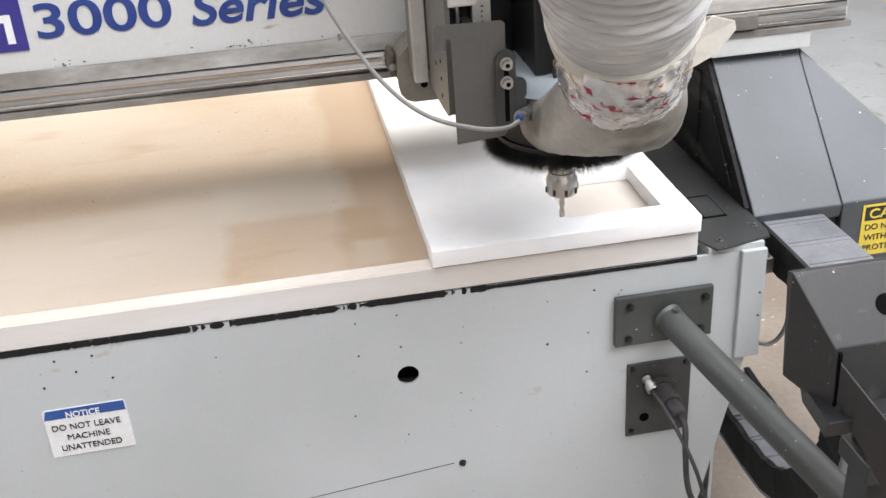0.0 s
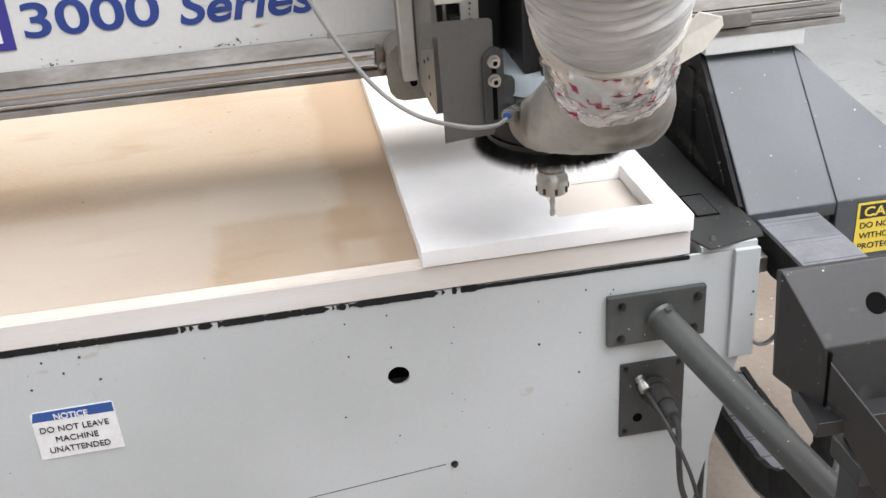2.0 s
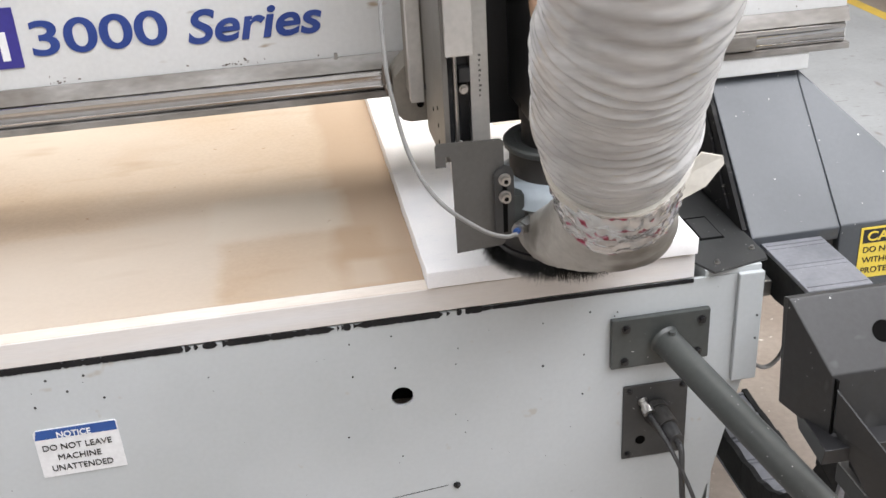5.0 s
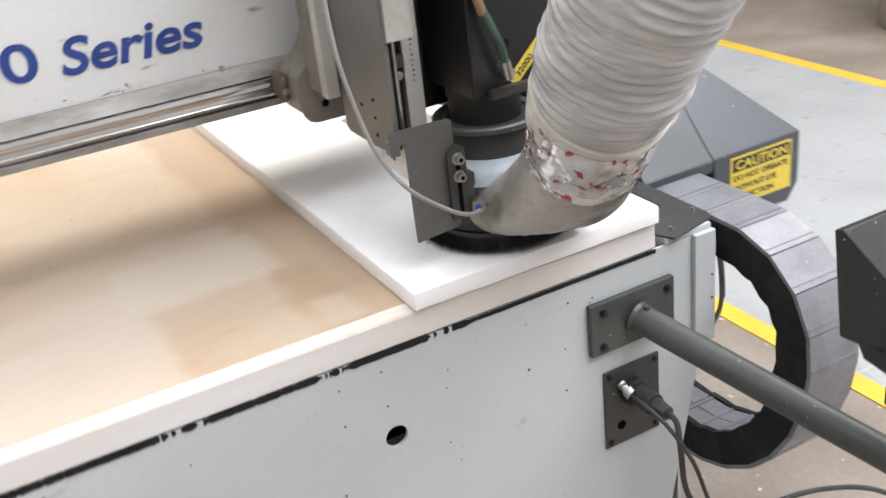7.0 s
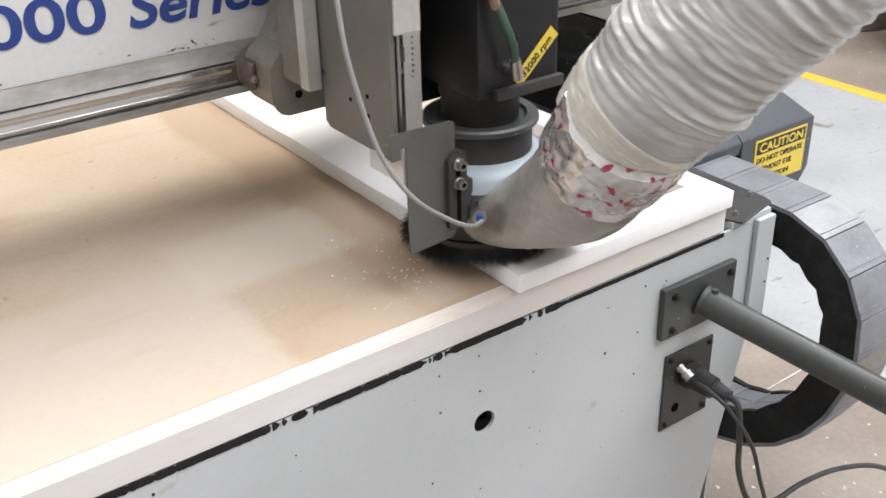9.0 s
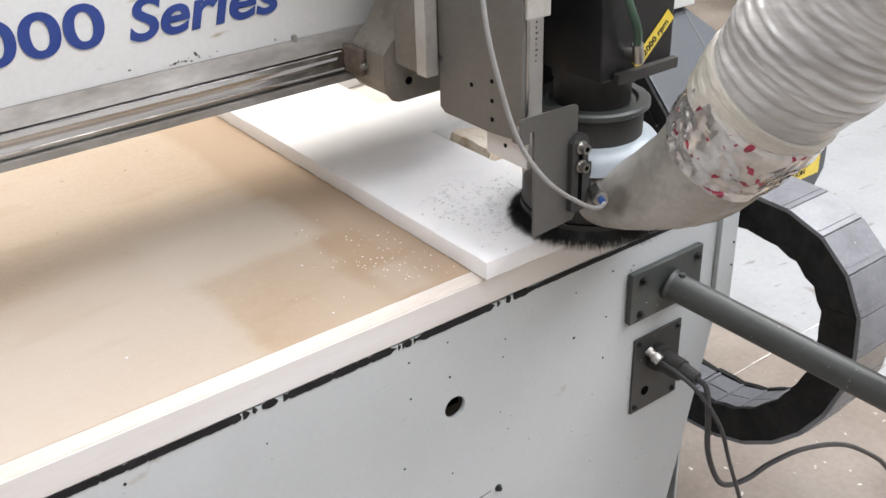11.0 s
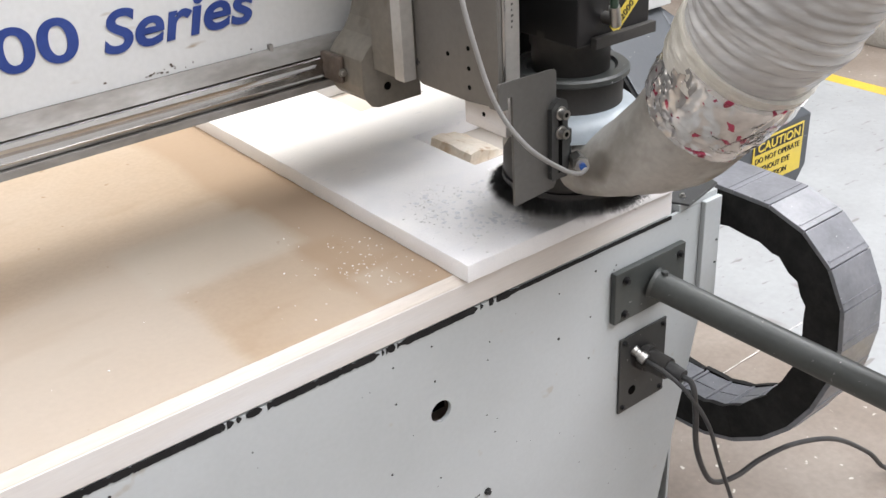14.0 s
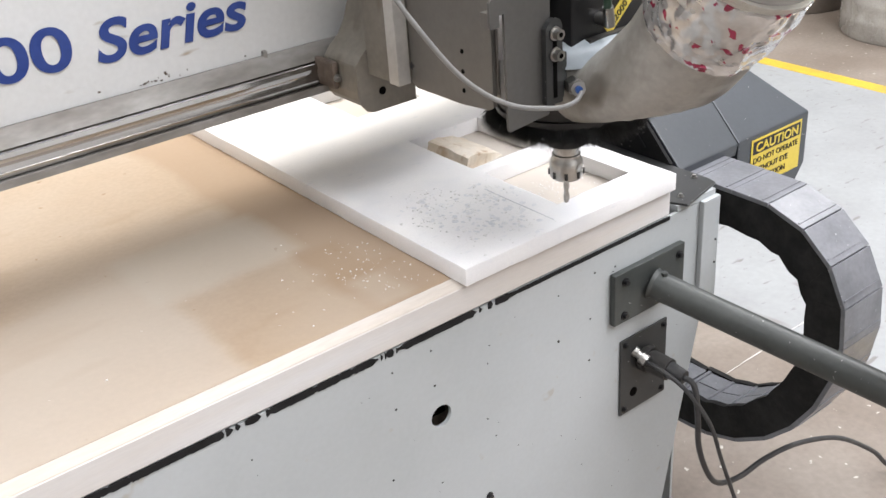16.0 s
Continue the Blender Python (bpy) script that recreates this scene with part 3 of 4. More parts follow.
# ---- foam board ----
def foam_board():
    """White sheet with three window openings cut through it."""
    x0, x1, y0, y1, z0, z1 = -0.444, 0.0, -0.0105, 1.25, 0.8522, 0.8805
    win = [(-0.209, -0.048, 0.048, 0.220), (-0.212, -0.050, 0.249, 0.426), (-0.205, -0.05, 0.60, 0.78)]

    def fill(cuts):
        out = []
        for a, b in zip(cuts, cuts[1:]):
            n = max(1, int((b - a) / 0.018))
            out += [a + (b - a) * k / n for k in range(n)]
        return out + [cuts[-1]]
    xs = fill(sorted({x0, x1, *[w[0] for w in win], *[w[1] for w in win]}))
    ys = fill(sorted({y0, y1, *[w[2] for w in win], *[w[3] for w in win]}))
    bm = bmesh.new()
    vs = {}

    def vert(x, y):
        k = (round(x, 4), round(y, 4))
        if k not in vs:
            vs[k] = bm.verts.new((x, y, z0))
        return vs[k]
    for a, b in zip(xs, xs[1:]):
        for c, d in zip(ys, ys[1:]):
            mx, my = (a + b) / 2, (c + d) / 2
            if not any(w[0] < mx < w[1] and w[2] < my < w[3] for w in win):
                bm.faces.new((vert(a, c), vert(b, c), vert(b, d), vert(a, d)))
    r = bmesh.ops.extrude_face_region(bm, geom=bm.faces[:])
    bmesh.ops.translate(bm, vec=(0, 0, z1 - z0), verts=[v for v in r["geom"] if isinstance(v, bmesh.types.BMVert)])
    bmesh.ops.bevel(bm, geom=[e for e in bm.edges if len(e.link_faces) == 2 and e.calc_face_angle(0) > 0.5], offset=0.0028, segments=2, profile=0.6, affect="EDGES", clamp_overlap=True)
    # hot-wire cut edges are never quite straight
    for v in bm.verts:
        q = v.co * 38
        v.co += Vector((noise.noise(q), noise.noise(q + Vector((9, 3, 1))), 0)) * 0.0013
        if v.co.z > 0.87:
            v.co.z += 0.0008 * noise.noise(v.co * 14)
    return solid("foam_board", bm, FOAM, "white foam board with window cut-outs lying on the spoilboard", "foam board", smooth=True)


foam_board()
bm = box(-0.206, -0.103, 0.262, 0.352, -0.013, 0.013)
bmesh.ops.subdivide_edges(bm, edges=bm.edges[:], cuts=7, use_grid_fill=True)
for v in bm.verts:
    q = v.co * 45
    u = (v.co.x + 0.155) / 0.05
    v.co += Vector((noise.noise(q), noise.noise(q + Vector((5, 2, 8))), 0.8 * noise.noise(q + Vector((1, 7, 3))))) * 0.0045
    v.co.z += 0.006 * (1 - u * u)
ob = solid("foam_offcut", bm, OFFCUT, "loose torn cream foam offcut tilted in the window opening", "offcut", smooth=True)
ob.matrix_basis = Matrix.Translation((-0.155, 0.34, 0.862)) @ pose(0, 0, 0, 8, 16, 12) @ Matrix.Translation((0.155, -0.306, 0))


# ---- foam crumbs left by earlier cuts ----
def crumbs(name, n, place, label, seed, size, base, material=None):
    """A loose patch of crumbs round base."""
    random.seed(seed)
    t = bmesh.new()
    for k in range(n):
        x, y = place()
        s = random.uniform(*size)
        m = Matrix.Translation((x, y, s * 0.12)) @ pose(0, 0, 0, random.uniform(-18, 18), random.uniform(-18, 18), random.uniform(0, 180)) @ Matrix.Diagonal((s, s * random.uniform(0.5, 1), s * random.uniform(0.18, 0.36), 1))
        bmesh.ops.create_icosphere(t, subdivisions=1, radius=0.5, matrix=m)
    ob = solid(name, t, material or CHIPM, label, "foam chips", "stuff", smooth=True, group="foam chips")
    ob.location = base
    return ob


# crumbs that the brush throws out: final place, time of leaving
FLYING = []
random.seed(31)
for x, y, z, t0, n, sd in ((-0.50, 0.075, 0.8517, 8.95, 26, 0.022), (-0.515, 0.135, 0.8517, 8.7, 34, 0.024), (-0.50, 0.20, 0.8517, 8.6, 22, 0.022), (-0.565, 0.11, 0.8517, 8.75, 12, 0.026), (-0.60, 0.17, 0.8517, 8.65, 9, 0.03), (-0.68, 0.10, 0.8517, 8.8, 4, 0.03), (-0.78, 0.24, 0.8517, 8.6, 3, 0.03), (-0.95, 0.14, 0.8517, 8.85, 2, 0.03), (-0.55, 0.28, 0.8517, 8.6, 6, 0.028),
                           (-0.37, 0.06, 0.8812, 9.6, 55, 0.026), (-0.32, 0.12, 0.8812, 9.3, 55, 0.026), (-0.38, 0.15, 0.8812, 9.2, 55, 0.024), (-0.30, 0.05, 0.8812, 10.6, 55, 0.024), (-0.13, 0.13, 0.8517, 11.0, 120, 0.03), (-0.335, 0.20, 0.8812, 8.9, 60, 0.026), (-0.27, 0.16, 0.8812, 9.0, 60, 0.026)):
    FLYING.append((crumbs("foam_chips", n, lambda: (max(-0.06, min(0.06, random.gauss(0, sd))), max(-0.06, min(0.06, random.gauss(0, sd)))), "small white foam chips thrown out by the router brush", int(t0 * 100 + n), (0.0010, 0.0040) if z < 0.87 else (0.0014, 0.0060), (x, y, z)), (x, y, z), t0))
# thin flakes of grey dust that the brush leaves on the foam
for x, y, t0 in ((-0.33, 0.09, 9.5), (-0.36, 0.15, 9.3), (-0.29, 0.06, 10.3), (-0.27, 0.13, 9.1)):
    ob = crumbs("dust_flakes", 34, lambda: (max(-0.05, min(0.05, random.gauss(0, 0.024))), max(-0.06, min(0.06, random.gauss(0, 0.03)))), "thin grey dust flakes left on the foam by the brush", int(t0 * 70), (0.004, 0.013), (0, 0, 0), FOAMCUT)
    for v in ob.data.vertices:
        v.co.z = v.co.z * 0.05 + 0.0002
    ob.location = (x, y, 0.8812)
    FLYING.append((ob, (x, y, 0.8812), t0))
# added grey strip that stands for the groove cut along the edge of the next window
cut_groove_strip = solid("cut_groove_strip", box(-0.0008, 0.0008, -0.078, 0.078, -0.0003, 0.0003), FOAMCUT, "thin grey strip standing for the groove cut in the foam board", "dust line", "stuff")
FLYING.append((cut_groove_strip, (-0.2524, 0.09, 0.8812), 9.9))


# ---- gantry ----
def gantry():
    t = thing("gantry", (-0.75, 0.45, 0.66), "white router gantry with blue lettering, chrome rail and slate guards", "gantry")
    part("beam", box(-2.15, 0.40, 0.317, 0.60, 1.125, 1.62), BEAMW, t, bevel=0.004)
    part("ledge", prism([(0.300, 1.118), (0.316, 1.118), (0.316, 1.142), (0.312, 1.142)], "x", -2.15, 0.40), LEDGE, t, "grimy metal ledge")
    # Unseen underside, coloured white to bounce light under the beam.
    part("rail_bed", box(-2.15, 0.40, 0.312, 0.60, 1.077, 1.1245), BEAMW, t)
    part("guide_rail", prism([(0.311, 1.080), (0.302, 1.080), (0.297, 1.084), (0.2955, 1.090), (0.2985, 1.0955), (0.2985, 1.1035), (0.2955, 1.108), (0.297, 1.114), (0.302, 1.1175), (0.311, 1.1175)], "x", -2.15, 0.39), CHROME, t, "polished linear guide rail", smooth=True)
    part("rail_lip", box(-2.15, 0.40, 0.2935, 0.40, 1.069, 1.0805), LEDGE, t, "brown stained lower lip", bevel=0.001)
    part("marker_nub", box(-0.536, -0.530, 0.310, 0.317, 1.139, 1.149), LEDGE, t)
    random.seed(77)
    bm = bmesh.new()
    for k in range(44):
        x = random.choice((-0.72, -0.70, -0.98)) + random.gauss(0, 0.012) if k < 24 else random.uniform(-1.3, 0.3)
        z = 1.144 + abs(random.gauss(0, 0.005))
        w, h = random.uniform(0.0008, 0.004), random.uniform(0.0006, 0.002)
        prism([(x, z), (x + w, z - h * 0.4), (x + w * 1.3, z + h), (x + w * 0.3, z + h * 1.4)], "y", 0.3163, 0.3169, bm)
    tagged(part("grime_speck", bm, WIPER, t, "brown grime specks along the foot of the beam"), kind="stuff")
    # right end of the beam
    part("end_block", box(0.135, 0.325, 0.296, 0.42, 1.036, 1.0715), BEAMW, t, bevel=0.003)
    part("rail_stop", box(0.14, 0.215, 0.286, 0.2962, 1.085, 1.112), LEDGE, t, bevel=0.002)
    part("caution_strip", box(0.22, 0.38, 0.3145, 0.3165, 1.235, 1.30), YELLOW, t, "yellow warning strip")
    # lettering
    up = pose(0, 0, 0, 90, 0, 0)
    logo = part("logo_plate", box(-1.36, -1.036, 0.3145, 0.3166, 1.177, 1.275), PURPLE, t, "violet logo plate")
    part("logo_shape", prism([(-1.095, 1.19), (-1.083, 1.19), (-1.083, 1.225), (-1.066, 1.225), (-1.066, 1.19), (-1.054, 1.19), (-1.054, 1.237), (-1.095, 1.237)], "y", 0.3135, 0.3144), SIGNW, logo)
    lettering("3000", Matrix.Translation((-1.018, 0.3158, 1.194)) @ up, 0.079, BLUEI, t, width=0.216, bold=0.0013)
    lettering("Series", Matrix.Translation((-0.772, 0.3158, 1.189)) @ up, 0.077, BLUEI, t, shear=0.22, width=0.223, bold=0.0017)
    # end cover over the drive, right side
    y0 = 0.10
    A, B = (0.146, y0, 0.806), (0.312, y0, 0.806)
    D, E = (0.143, 0.32, 1.036), (0.312, 0.32, 1.036)
    low = part("sloped_guard", hull([A, B, (0.146, y0 + 0.004, 0.781), (0.312, y0 + 0.004, 0.781), D, E, (0.143, 0.95, 1.036), (0.312, 0.95, 1.036), (0.143, 0.95, 0.83), (0.312, 0.95, 0.83), (0.146, 0.2, 0.83), (0.312, 0.2, 0.83)]), GUARD, t, "slate grey sloped sheet guard", bevel=0.003)
    part("guard_skirt", box(0.15, 0.308, y0 + 0.012, y0 + 0.02, 0.76, 0.782), BLACK, low)
    part("side_guard", hull([(0.3125, y0, 0.808), (0.536, y0, 0.809), (0.536, y0, 0.70), (0.51, y0, 0.664), (0.3125, y0, 0.664), (0.3125, 0.32, 1.034), (0.3125, 0.95, 1.034), (0.536, 0.95, 0.809), (0.536, 0.95, 0.664), (0.3125, 0.95, 0.664)]), GUARD, t, "slate grey motor guard", bevel=0.003)
    part("inner_plate", prism([(0.115, 0.817), (0.32, 1.032), (0.95, 1.032), (0.95, 0.817)], "x", 0.134, 0.1425), MATT, t, "black inner side plate", bevel=0.001)
    part("inner_gusset", prism([(0.17, 0.835), (0.30, 0.975), (0.30, 0.835)], "x", 0.129, 0.134), MATT, t, bevel=0.001)
    part("inner_rib", prism([(0.33, 0.82), (0.33, 1.0), (0.36, 1.0), (0.36, 0.82)], "x", 0.1285, 0.134), MATT, t)
    # warning label
    lab = part("warning_label", box(0.353, 0.513, y0 - 0.0016, y0 - 0.0004, 0.697, 0.799), YELLOW, t, "yellow caution label")
    part("label_header", box(0.358, 0.508, y0 - 0.0022, y0 - 0.0016, 0.768, 0.795), INK, lab)
    lettering("CAUTION", Matrix.Translation((0.366, y0 - 0.0027, 0.7725)) @ up, 0.026, YELLOW, lab, width=0.134, bold=0.0004)
    for s, z, w in (("DO NOT OPERATE", 0.749, 0.142), ("WITHOUT EYE", 0.728, 0.112), ("PROTECTION", 0.707, 0.105)):
        lettering(s, Matrix.Translation((0.361, y0 - 0.0022, z)) @ up, 0.0165, INK, lab, width=w)
    # drive box on the right end of the beam
    return t


GANTRY = gantry()


# ---- router head ----
def router_head():
    t = thing("router_head", (-0.30, 0.25, 1.05), "steel router carriage with cast bracket on the gantry rail", "machine head")
    # cast bearing bracket on the rail
    prof = [(-0.447, 1.085), (-0.444, 1.070), (-0.436, 1.060), (-0.425, 1.056), (-0.352, 1.056), (-0.352, 1.5), (-0.385, 1.5), (-0.388, 1.24), (-0.395, 1.20), (-0.405, 1.172), (-0.418, 1.152), (-0.435, 1.138), (-0.446, 1.125)]
    br = part("bearing_bracket", prism(prof, "y", 0.205, 0.296), CAST, t, "worn cast bearing bracket", bevel=0.004)
    part("wiper", box(-0.458, -0.4475, 0.255, 0.306, 1.083, 1.124), WIPER, t, "grimy brown rail wiper", bevel=0.004)
    screw((-0.452, 0.2545, 1.10), (0, -1, 0), 0.004, t, STEEL)
    for z in (1.081, 1.125):
        part("bolt_hole", rod((-0.408, 0.2042, z), (-0.408, 0.2049, z), 0.006, seg=18), HOLE, br)
    part("back_plate", box(-0.36, -0.06, 0.19, 0.2045, 1.13, 1.62), CAST, t)
    part("edge_bar", box(-0.432, -0.411, 0.128, 0.150, 1.11, 1.62), ALU, t, "bright aluminium edge bar", bevel=0.001)
    part("edge_bar_web", box(-0.43, -0.36, 0.150, 0.204, 1.112, 1.62), CAST, t)
    screw((-0.405, 0.1275, 1.135), (0, -1, 0), 0.004, t, DARK)
    return t


HEAD = router_head()


def vertical_slide():
    t = thing("vertical_slide", (-0.37, 0.0, 1.1), "grey steel slide plates with linear rail, rod and bearing block", "slide")
    # side plate of the vertical slide, with the recess for rod, bolts and rail
    side = part("slide_plate", prism([(0.128, 1.112), (0.118, 1.106), (0.02, 1.106), (-0.034, 1.111), (-0.042, 1.115), (-0.042, 1.62), (0.128, 1.62)], "x", -0.408, -0.400), SLIDE, t, "grey steel slide plate", bevel=0.0012)
    for y, z in ((0.015, 1.178), (0.015, 1.151), (0.015, 1.125), (0.058, 1.162), (0.058, 1.40)):
        part("bolt_hole", rod((-0.4087, y, z), (-0.408, y, z), 0.0032, seg=12), HOLE, side)
    part("linear_rail", box(-0.361, -0.334, -0.002, 0.03, 1.10, 1.62), ALU, t, "ground steel linear rail", bevel=0.001)
    for k in range(9):
        part("engraved_mark", box(-0.3485, -0.3465 + 0.001 * (k % 3), -0.0024, -0.0021, 1.195 + k * 0.0075, 1.198 + k * 0.0075), PLATE, t)
    # The next two are black so the recess's shade sits in their colour.
    part("recess_shade_back", box(-0.3995, -0.3615, 0.012, 0.03, 1.11, 1.62), BLACK, t)
    part("recess_shade_strip", box(-0.3995, -0.392, -0.03, 0.012, 1.11, 1.62), MATT, t)
    part("guide_rod", rod((-0.388, -0.030, 1.125), (-0.388, -0.030, 1.62), 0.0034, seg=16), STEEL, t, "polished guide rod", smooth=True)
    for z in (1.208, 1.30, 1.44):
        part("rail_clamp", box(-0.378, -0.3615, -0.006, 0.012, z + 0.012, z + 0.032), DARK, t, bevel=0.001)
        screw((-0.371, -0.0005, z), (0, -1, 0), 0.0045, t, STEEL)
    part("bearing_block", box(-0.403, -0.3635, -0.047, -0.004, 1.27, 1.40), ALU, t, bevel=0.002)
    part("head_plate", box(-0.331, -0.10, 0.084, 0.10, 1.12, 1.62), BLACK, t)
    return t


SLIDET = vertical_slide()


def spindle():
    c = (-0.2285, 0.009)
    t = thing("spindle_motor", (-0.22, 0.01, 0.9), "black square spindle motor with collet chuck and router bit", "spindle")
    part("motor", box(-0.286, -0.149, -0.061, 0.083, 1.164, 1.62), BLACK, t, bevel=0.003)
    part("nose_plate", box(-0.262, -0.146, -0.072, -0.0615, 1.160, 1.175), RUBBER, t, bevel=0.001)
    part("nose", lathe(c, [(0.058, 1.175), (0.058, 1.150), (0.055, 1.146), (0.055, 1.08), (0.03, 1.07), (0.03, 1.0)], 48), RUBBER, t, "dusty black spindle nose", smooth=True)
    nut = part("collet_nut", lathe(c, [(0.012, 1.0), (0.019, 1.0), (0.019, 0.984), (0.021, 0.983), (0.021, 0.977), (0.0235, 0.973), (0.0245, 0.970), (0.0245, 0.949), (0.022, 0.945), (0.008, 0.944)], 48), STEEL, t, "polished collet nut", smooth=True)
    for k in range(8):
        a = 2 * math.pi * k / 8
        p = Vector((c[0] + 0.0242 * math.cos(a), c[1] + 0.0242 * math.sin(a), 0.9495))
        part("nut_slot", rod(p, p + Vector((0, 0, 0.009)), 0.0026, seg=8), DARK, nut)
    bm = bmesh.new()
    n = 40
    rings = []
    for i in range(n + 1):
        z = 0.945 - 0.041 * i / n
        tw = i / n * 7.0
        ring = []
        for k in range(16):
            a = 2 * math.pi * k / 16
            r = 0.0042 if i < 6 else 0.0028 + 0.0018 * abs(math.cos(a))
            ring.append(bm.verts.new((c[0] + r * math.cos(a + tw), c[1] + r * math.sin(a + tw), z)))
        rings.append(ring)
    for a, b in zip(rings, rings[1:]):
        for k in range(16):
            bm.faces.new((a[k], a[(k + 1) % 16], b[(k + 1) % 16], b[k]))
    bm.faces.new(rings[0]), bm.faces.new(rings[-1])
    part("router_bit", bm, STEEL, t, "spiral cutter", smooth=True)
    # speed label, stuck on aslant
    m = Matrix.Translation((-0.2145, -0.0622, 1.170)) @ pose(0, 0, 0, 90, 0, 0) @ pose(0, 0, 0, 0, 0, 43)
    bm = bmesh.new()
    bmesh.ops.create_cube(bm, size=1, matrix=m @ Matrix.Translation((0.043, 0.009, 0)) @ Matrix.Diagonal((0.088, 0.019, 0.0006, 1)))
    lab = part("speed_label", bm, YELLOW, t, "yellow speed label")
    lettering("32000 rpm", m @ Matrix.Translation((0.012, 0.004, 0.0006)), 0.0130, INK, lab, width=0.064)
    part("air_fitting", rod((-0.236, -0.061, 1.197), (-0.236, -0.083, 1.197), 0.0085, seg=18), STEEL, t, smooth=True)
    part("air_elbow", rod((-0.236, -0.081, 1.190), (-0.243, -0.084, 1.217), 0.0075, seg=16), STEEL, t, smooth=True)
    screw((-0.222, -0.0612, 1.236), (0, -1, 0), 0.004, t, BLACK)
    for nm, pts, r, mt in (("green_hose", [(-0.243, -0.084, 1.214), (-0.25, -0.088, 1.24), (-0.262, -0.082, 1.275), (-0.272, -0.07, 1.32), (-0.27, -0.06, 1.42), (-0.26, -0.05, 1.6)], 0.0056, GREENT),
                           ("tan_hose", [(-0.268, -0.076, 1.288), (-0.276, -0.078, 1.31), (-0.286, -0.075, 1.36), (-0.29, -0.065, 1.6)], 0.0065, TANT),
                           ("teal_hose", [(-0.19, -0.09, 1.34), (-0.205, -0.088, 1.36), (-0.24, -0.08, 1.40), (-0.26, -0.07, 1.48)], 0.008, TEALT)):
        part(nm, sweep(spline(pts, 30), r, 10), mt, t, smooth=True)
    part("hose_tip", rod((-0.19, -0.09, 1.34), (-0.172, -0.092, 1.322), 0.0095, 0.007, seg=14), SIGNW, t, smooth=True)
    return t


SPINDLE = spindle()


# ---- dust hood (given in its lowered pose) ----
def dust_hood():
    c = (-0.2285, 0.009)
    t = thing("dust_hood", (-0.22, 0.0, 0.95), "grey cast dust hood with black brush skirt round the router bit", "dust hood")
    rings = [((-0.226, 0.088, 1.0), (0, -1, 0), 0.062, 0.045), ((-0.224, 0.062, 0.998), (0, -1, 0), 0.088, 0.05), ((-0.216, 0.02, 0.998), (0, -1, 0.0), 0.098, 0.052), ((-0.205, -0.04, 0.998), (0, -1, 0.05), 0.103, 0.056),
             ((-0.2, -0.085, 0.998), (0, -0.94, 0.34), 0.104, 0.055), ((-0.199, -0.12, 1.013), (0, -0.84, 0.54), 0.102, 0.062), ((-0.199, -0.15, 1.034), (-0.03, -0.76, 0.65), 0.098, 0.070), ((-0.2, -0.176, 1.058), (-0.08, -0.68, 0.72), 0.090, 0.073), ((-0.205, -0.2, 1.087), (-0.15, -0.62, 0.77), 0.082, 0.076), ((-0.212, -0.222, 1.115), (-0.18, -0.60, 0.78), 0.077, 0.077), ((-0.218, -0.24, 1.138), (-0.18, -0.60, 0.78), 0.076, 0.076)]
    fine = []
    for (a, b) in zip(rings, rings[1:]):
        for k in range(4):
            f = k / 4
            fine.append((Vector(a[0]).lerp(Vector(b[0]), f), Vector(a[1]).lerp(Vector(b[1]), f).normalized(), a[2] + (b[2] - a[2]) * f, a[3] + (b[3] - a[3]) * f))
    fine.append((Vector(rings[-1][0]), Vector(rings[-1][1]).normalized(), rings[-1][2], rings[-1][3]))
    bm = bmesh.new()
    loops = []
    for i, (p, d, rx, rv) in enumerate(fine):
        sx = d.cross(Vector((0, 0, 1))).normalized()
        uv = sx.cross(d).normalized()
        sq = 2.0 + 1.4 * max(0.0, 1 - i / 26)
        loop = []
        for k in range(56):
            a = 2 * math.pi * k / 56
            ca, sa = math.cos(a), math.sin(a)
            q = (abs(ca) ** sq + abs(sa) ** sq) ** (-1 / sq)
            v = p + sx * (ca * q * rx) + uv * (sa * q * rv)
            v.z = max(v.z, 0.957 + max(0.0, -0.06 - v.y) * 0.24)
            loop.append(bm.verts.new(v))
        loops.append(loop)
    for a, b in zip(loops, loops[1:]):
        for k in range(56):
            bm.faces.new((a[k], a[(k + 1) % 56], b[(k + 1) % 56], b[k]))
    bm.faces.new(loops[0]), bm.faces.new(loops[-1])
    part("elbow", bm, HOOD, t, "stained grey cast elbow", smooth=True)
    part("hood_base", lathe(c, [(0.02, 0.957), (0.094, 0.957), (0.098, 0.962), (0.098, 1.0), (0.092, 1.018), (0.07, 1.026), (0.02, 1.026)], 48), RUBBER, t, "dark hood base ring", smooth=True)
    # Added ring whose pale blue colour stands in for the hood top's reflection.
    part("reflection_ring", lathe(c, [(0.06, 1.03), (0.106, 1.036), (0.100, 1.050), (0.092, 1.060), (0.078, 1.066), (0.06, 1.066)], 48), HOODTOP, t, "added ring coloured like the pale blue reflection on the hood's top", smooth=True)
    ring = part("rubber_sleeve", lathe(c, [(0.062, 1.042), (0.074, 1.042), (0.074, 1.106), (0.061, 1.106), (0.061, 1.05)], 48), RUBBER, SPINDLE, "black rubber sleeve", smooth=True)
    part("sleeve_flange", lathe(c, [(0.062, 1.106), (0.081, 1.106), (0.083, 1.108), (0.083, 1.114), (0.080, 1.117), (0.066, 1.117), (0.062, 1.113)], 48), GREY, ring, "grey flange ring", smooth=True)
    # brush skirt
    part("brush_ring", lathe(c, [(0.07, 0.948), (0.1, 0.948), (0.1, 0.958), (0.07, 0.958)], 48), BLACK, t)
    random.seed(12)
    vs, fs = [], []
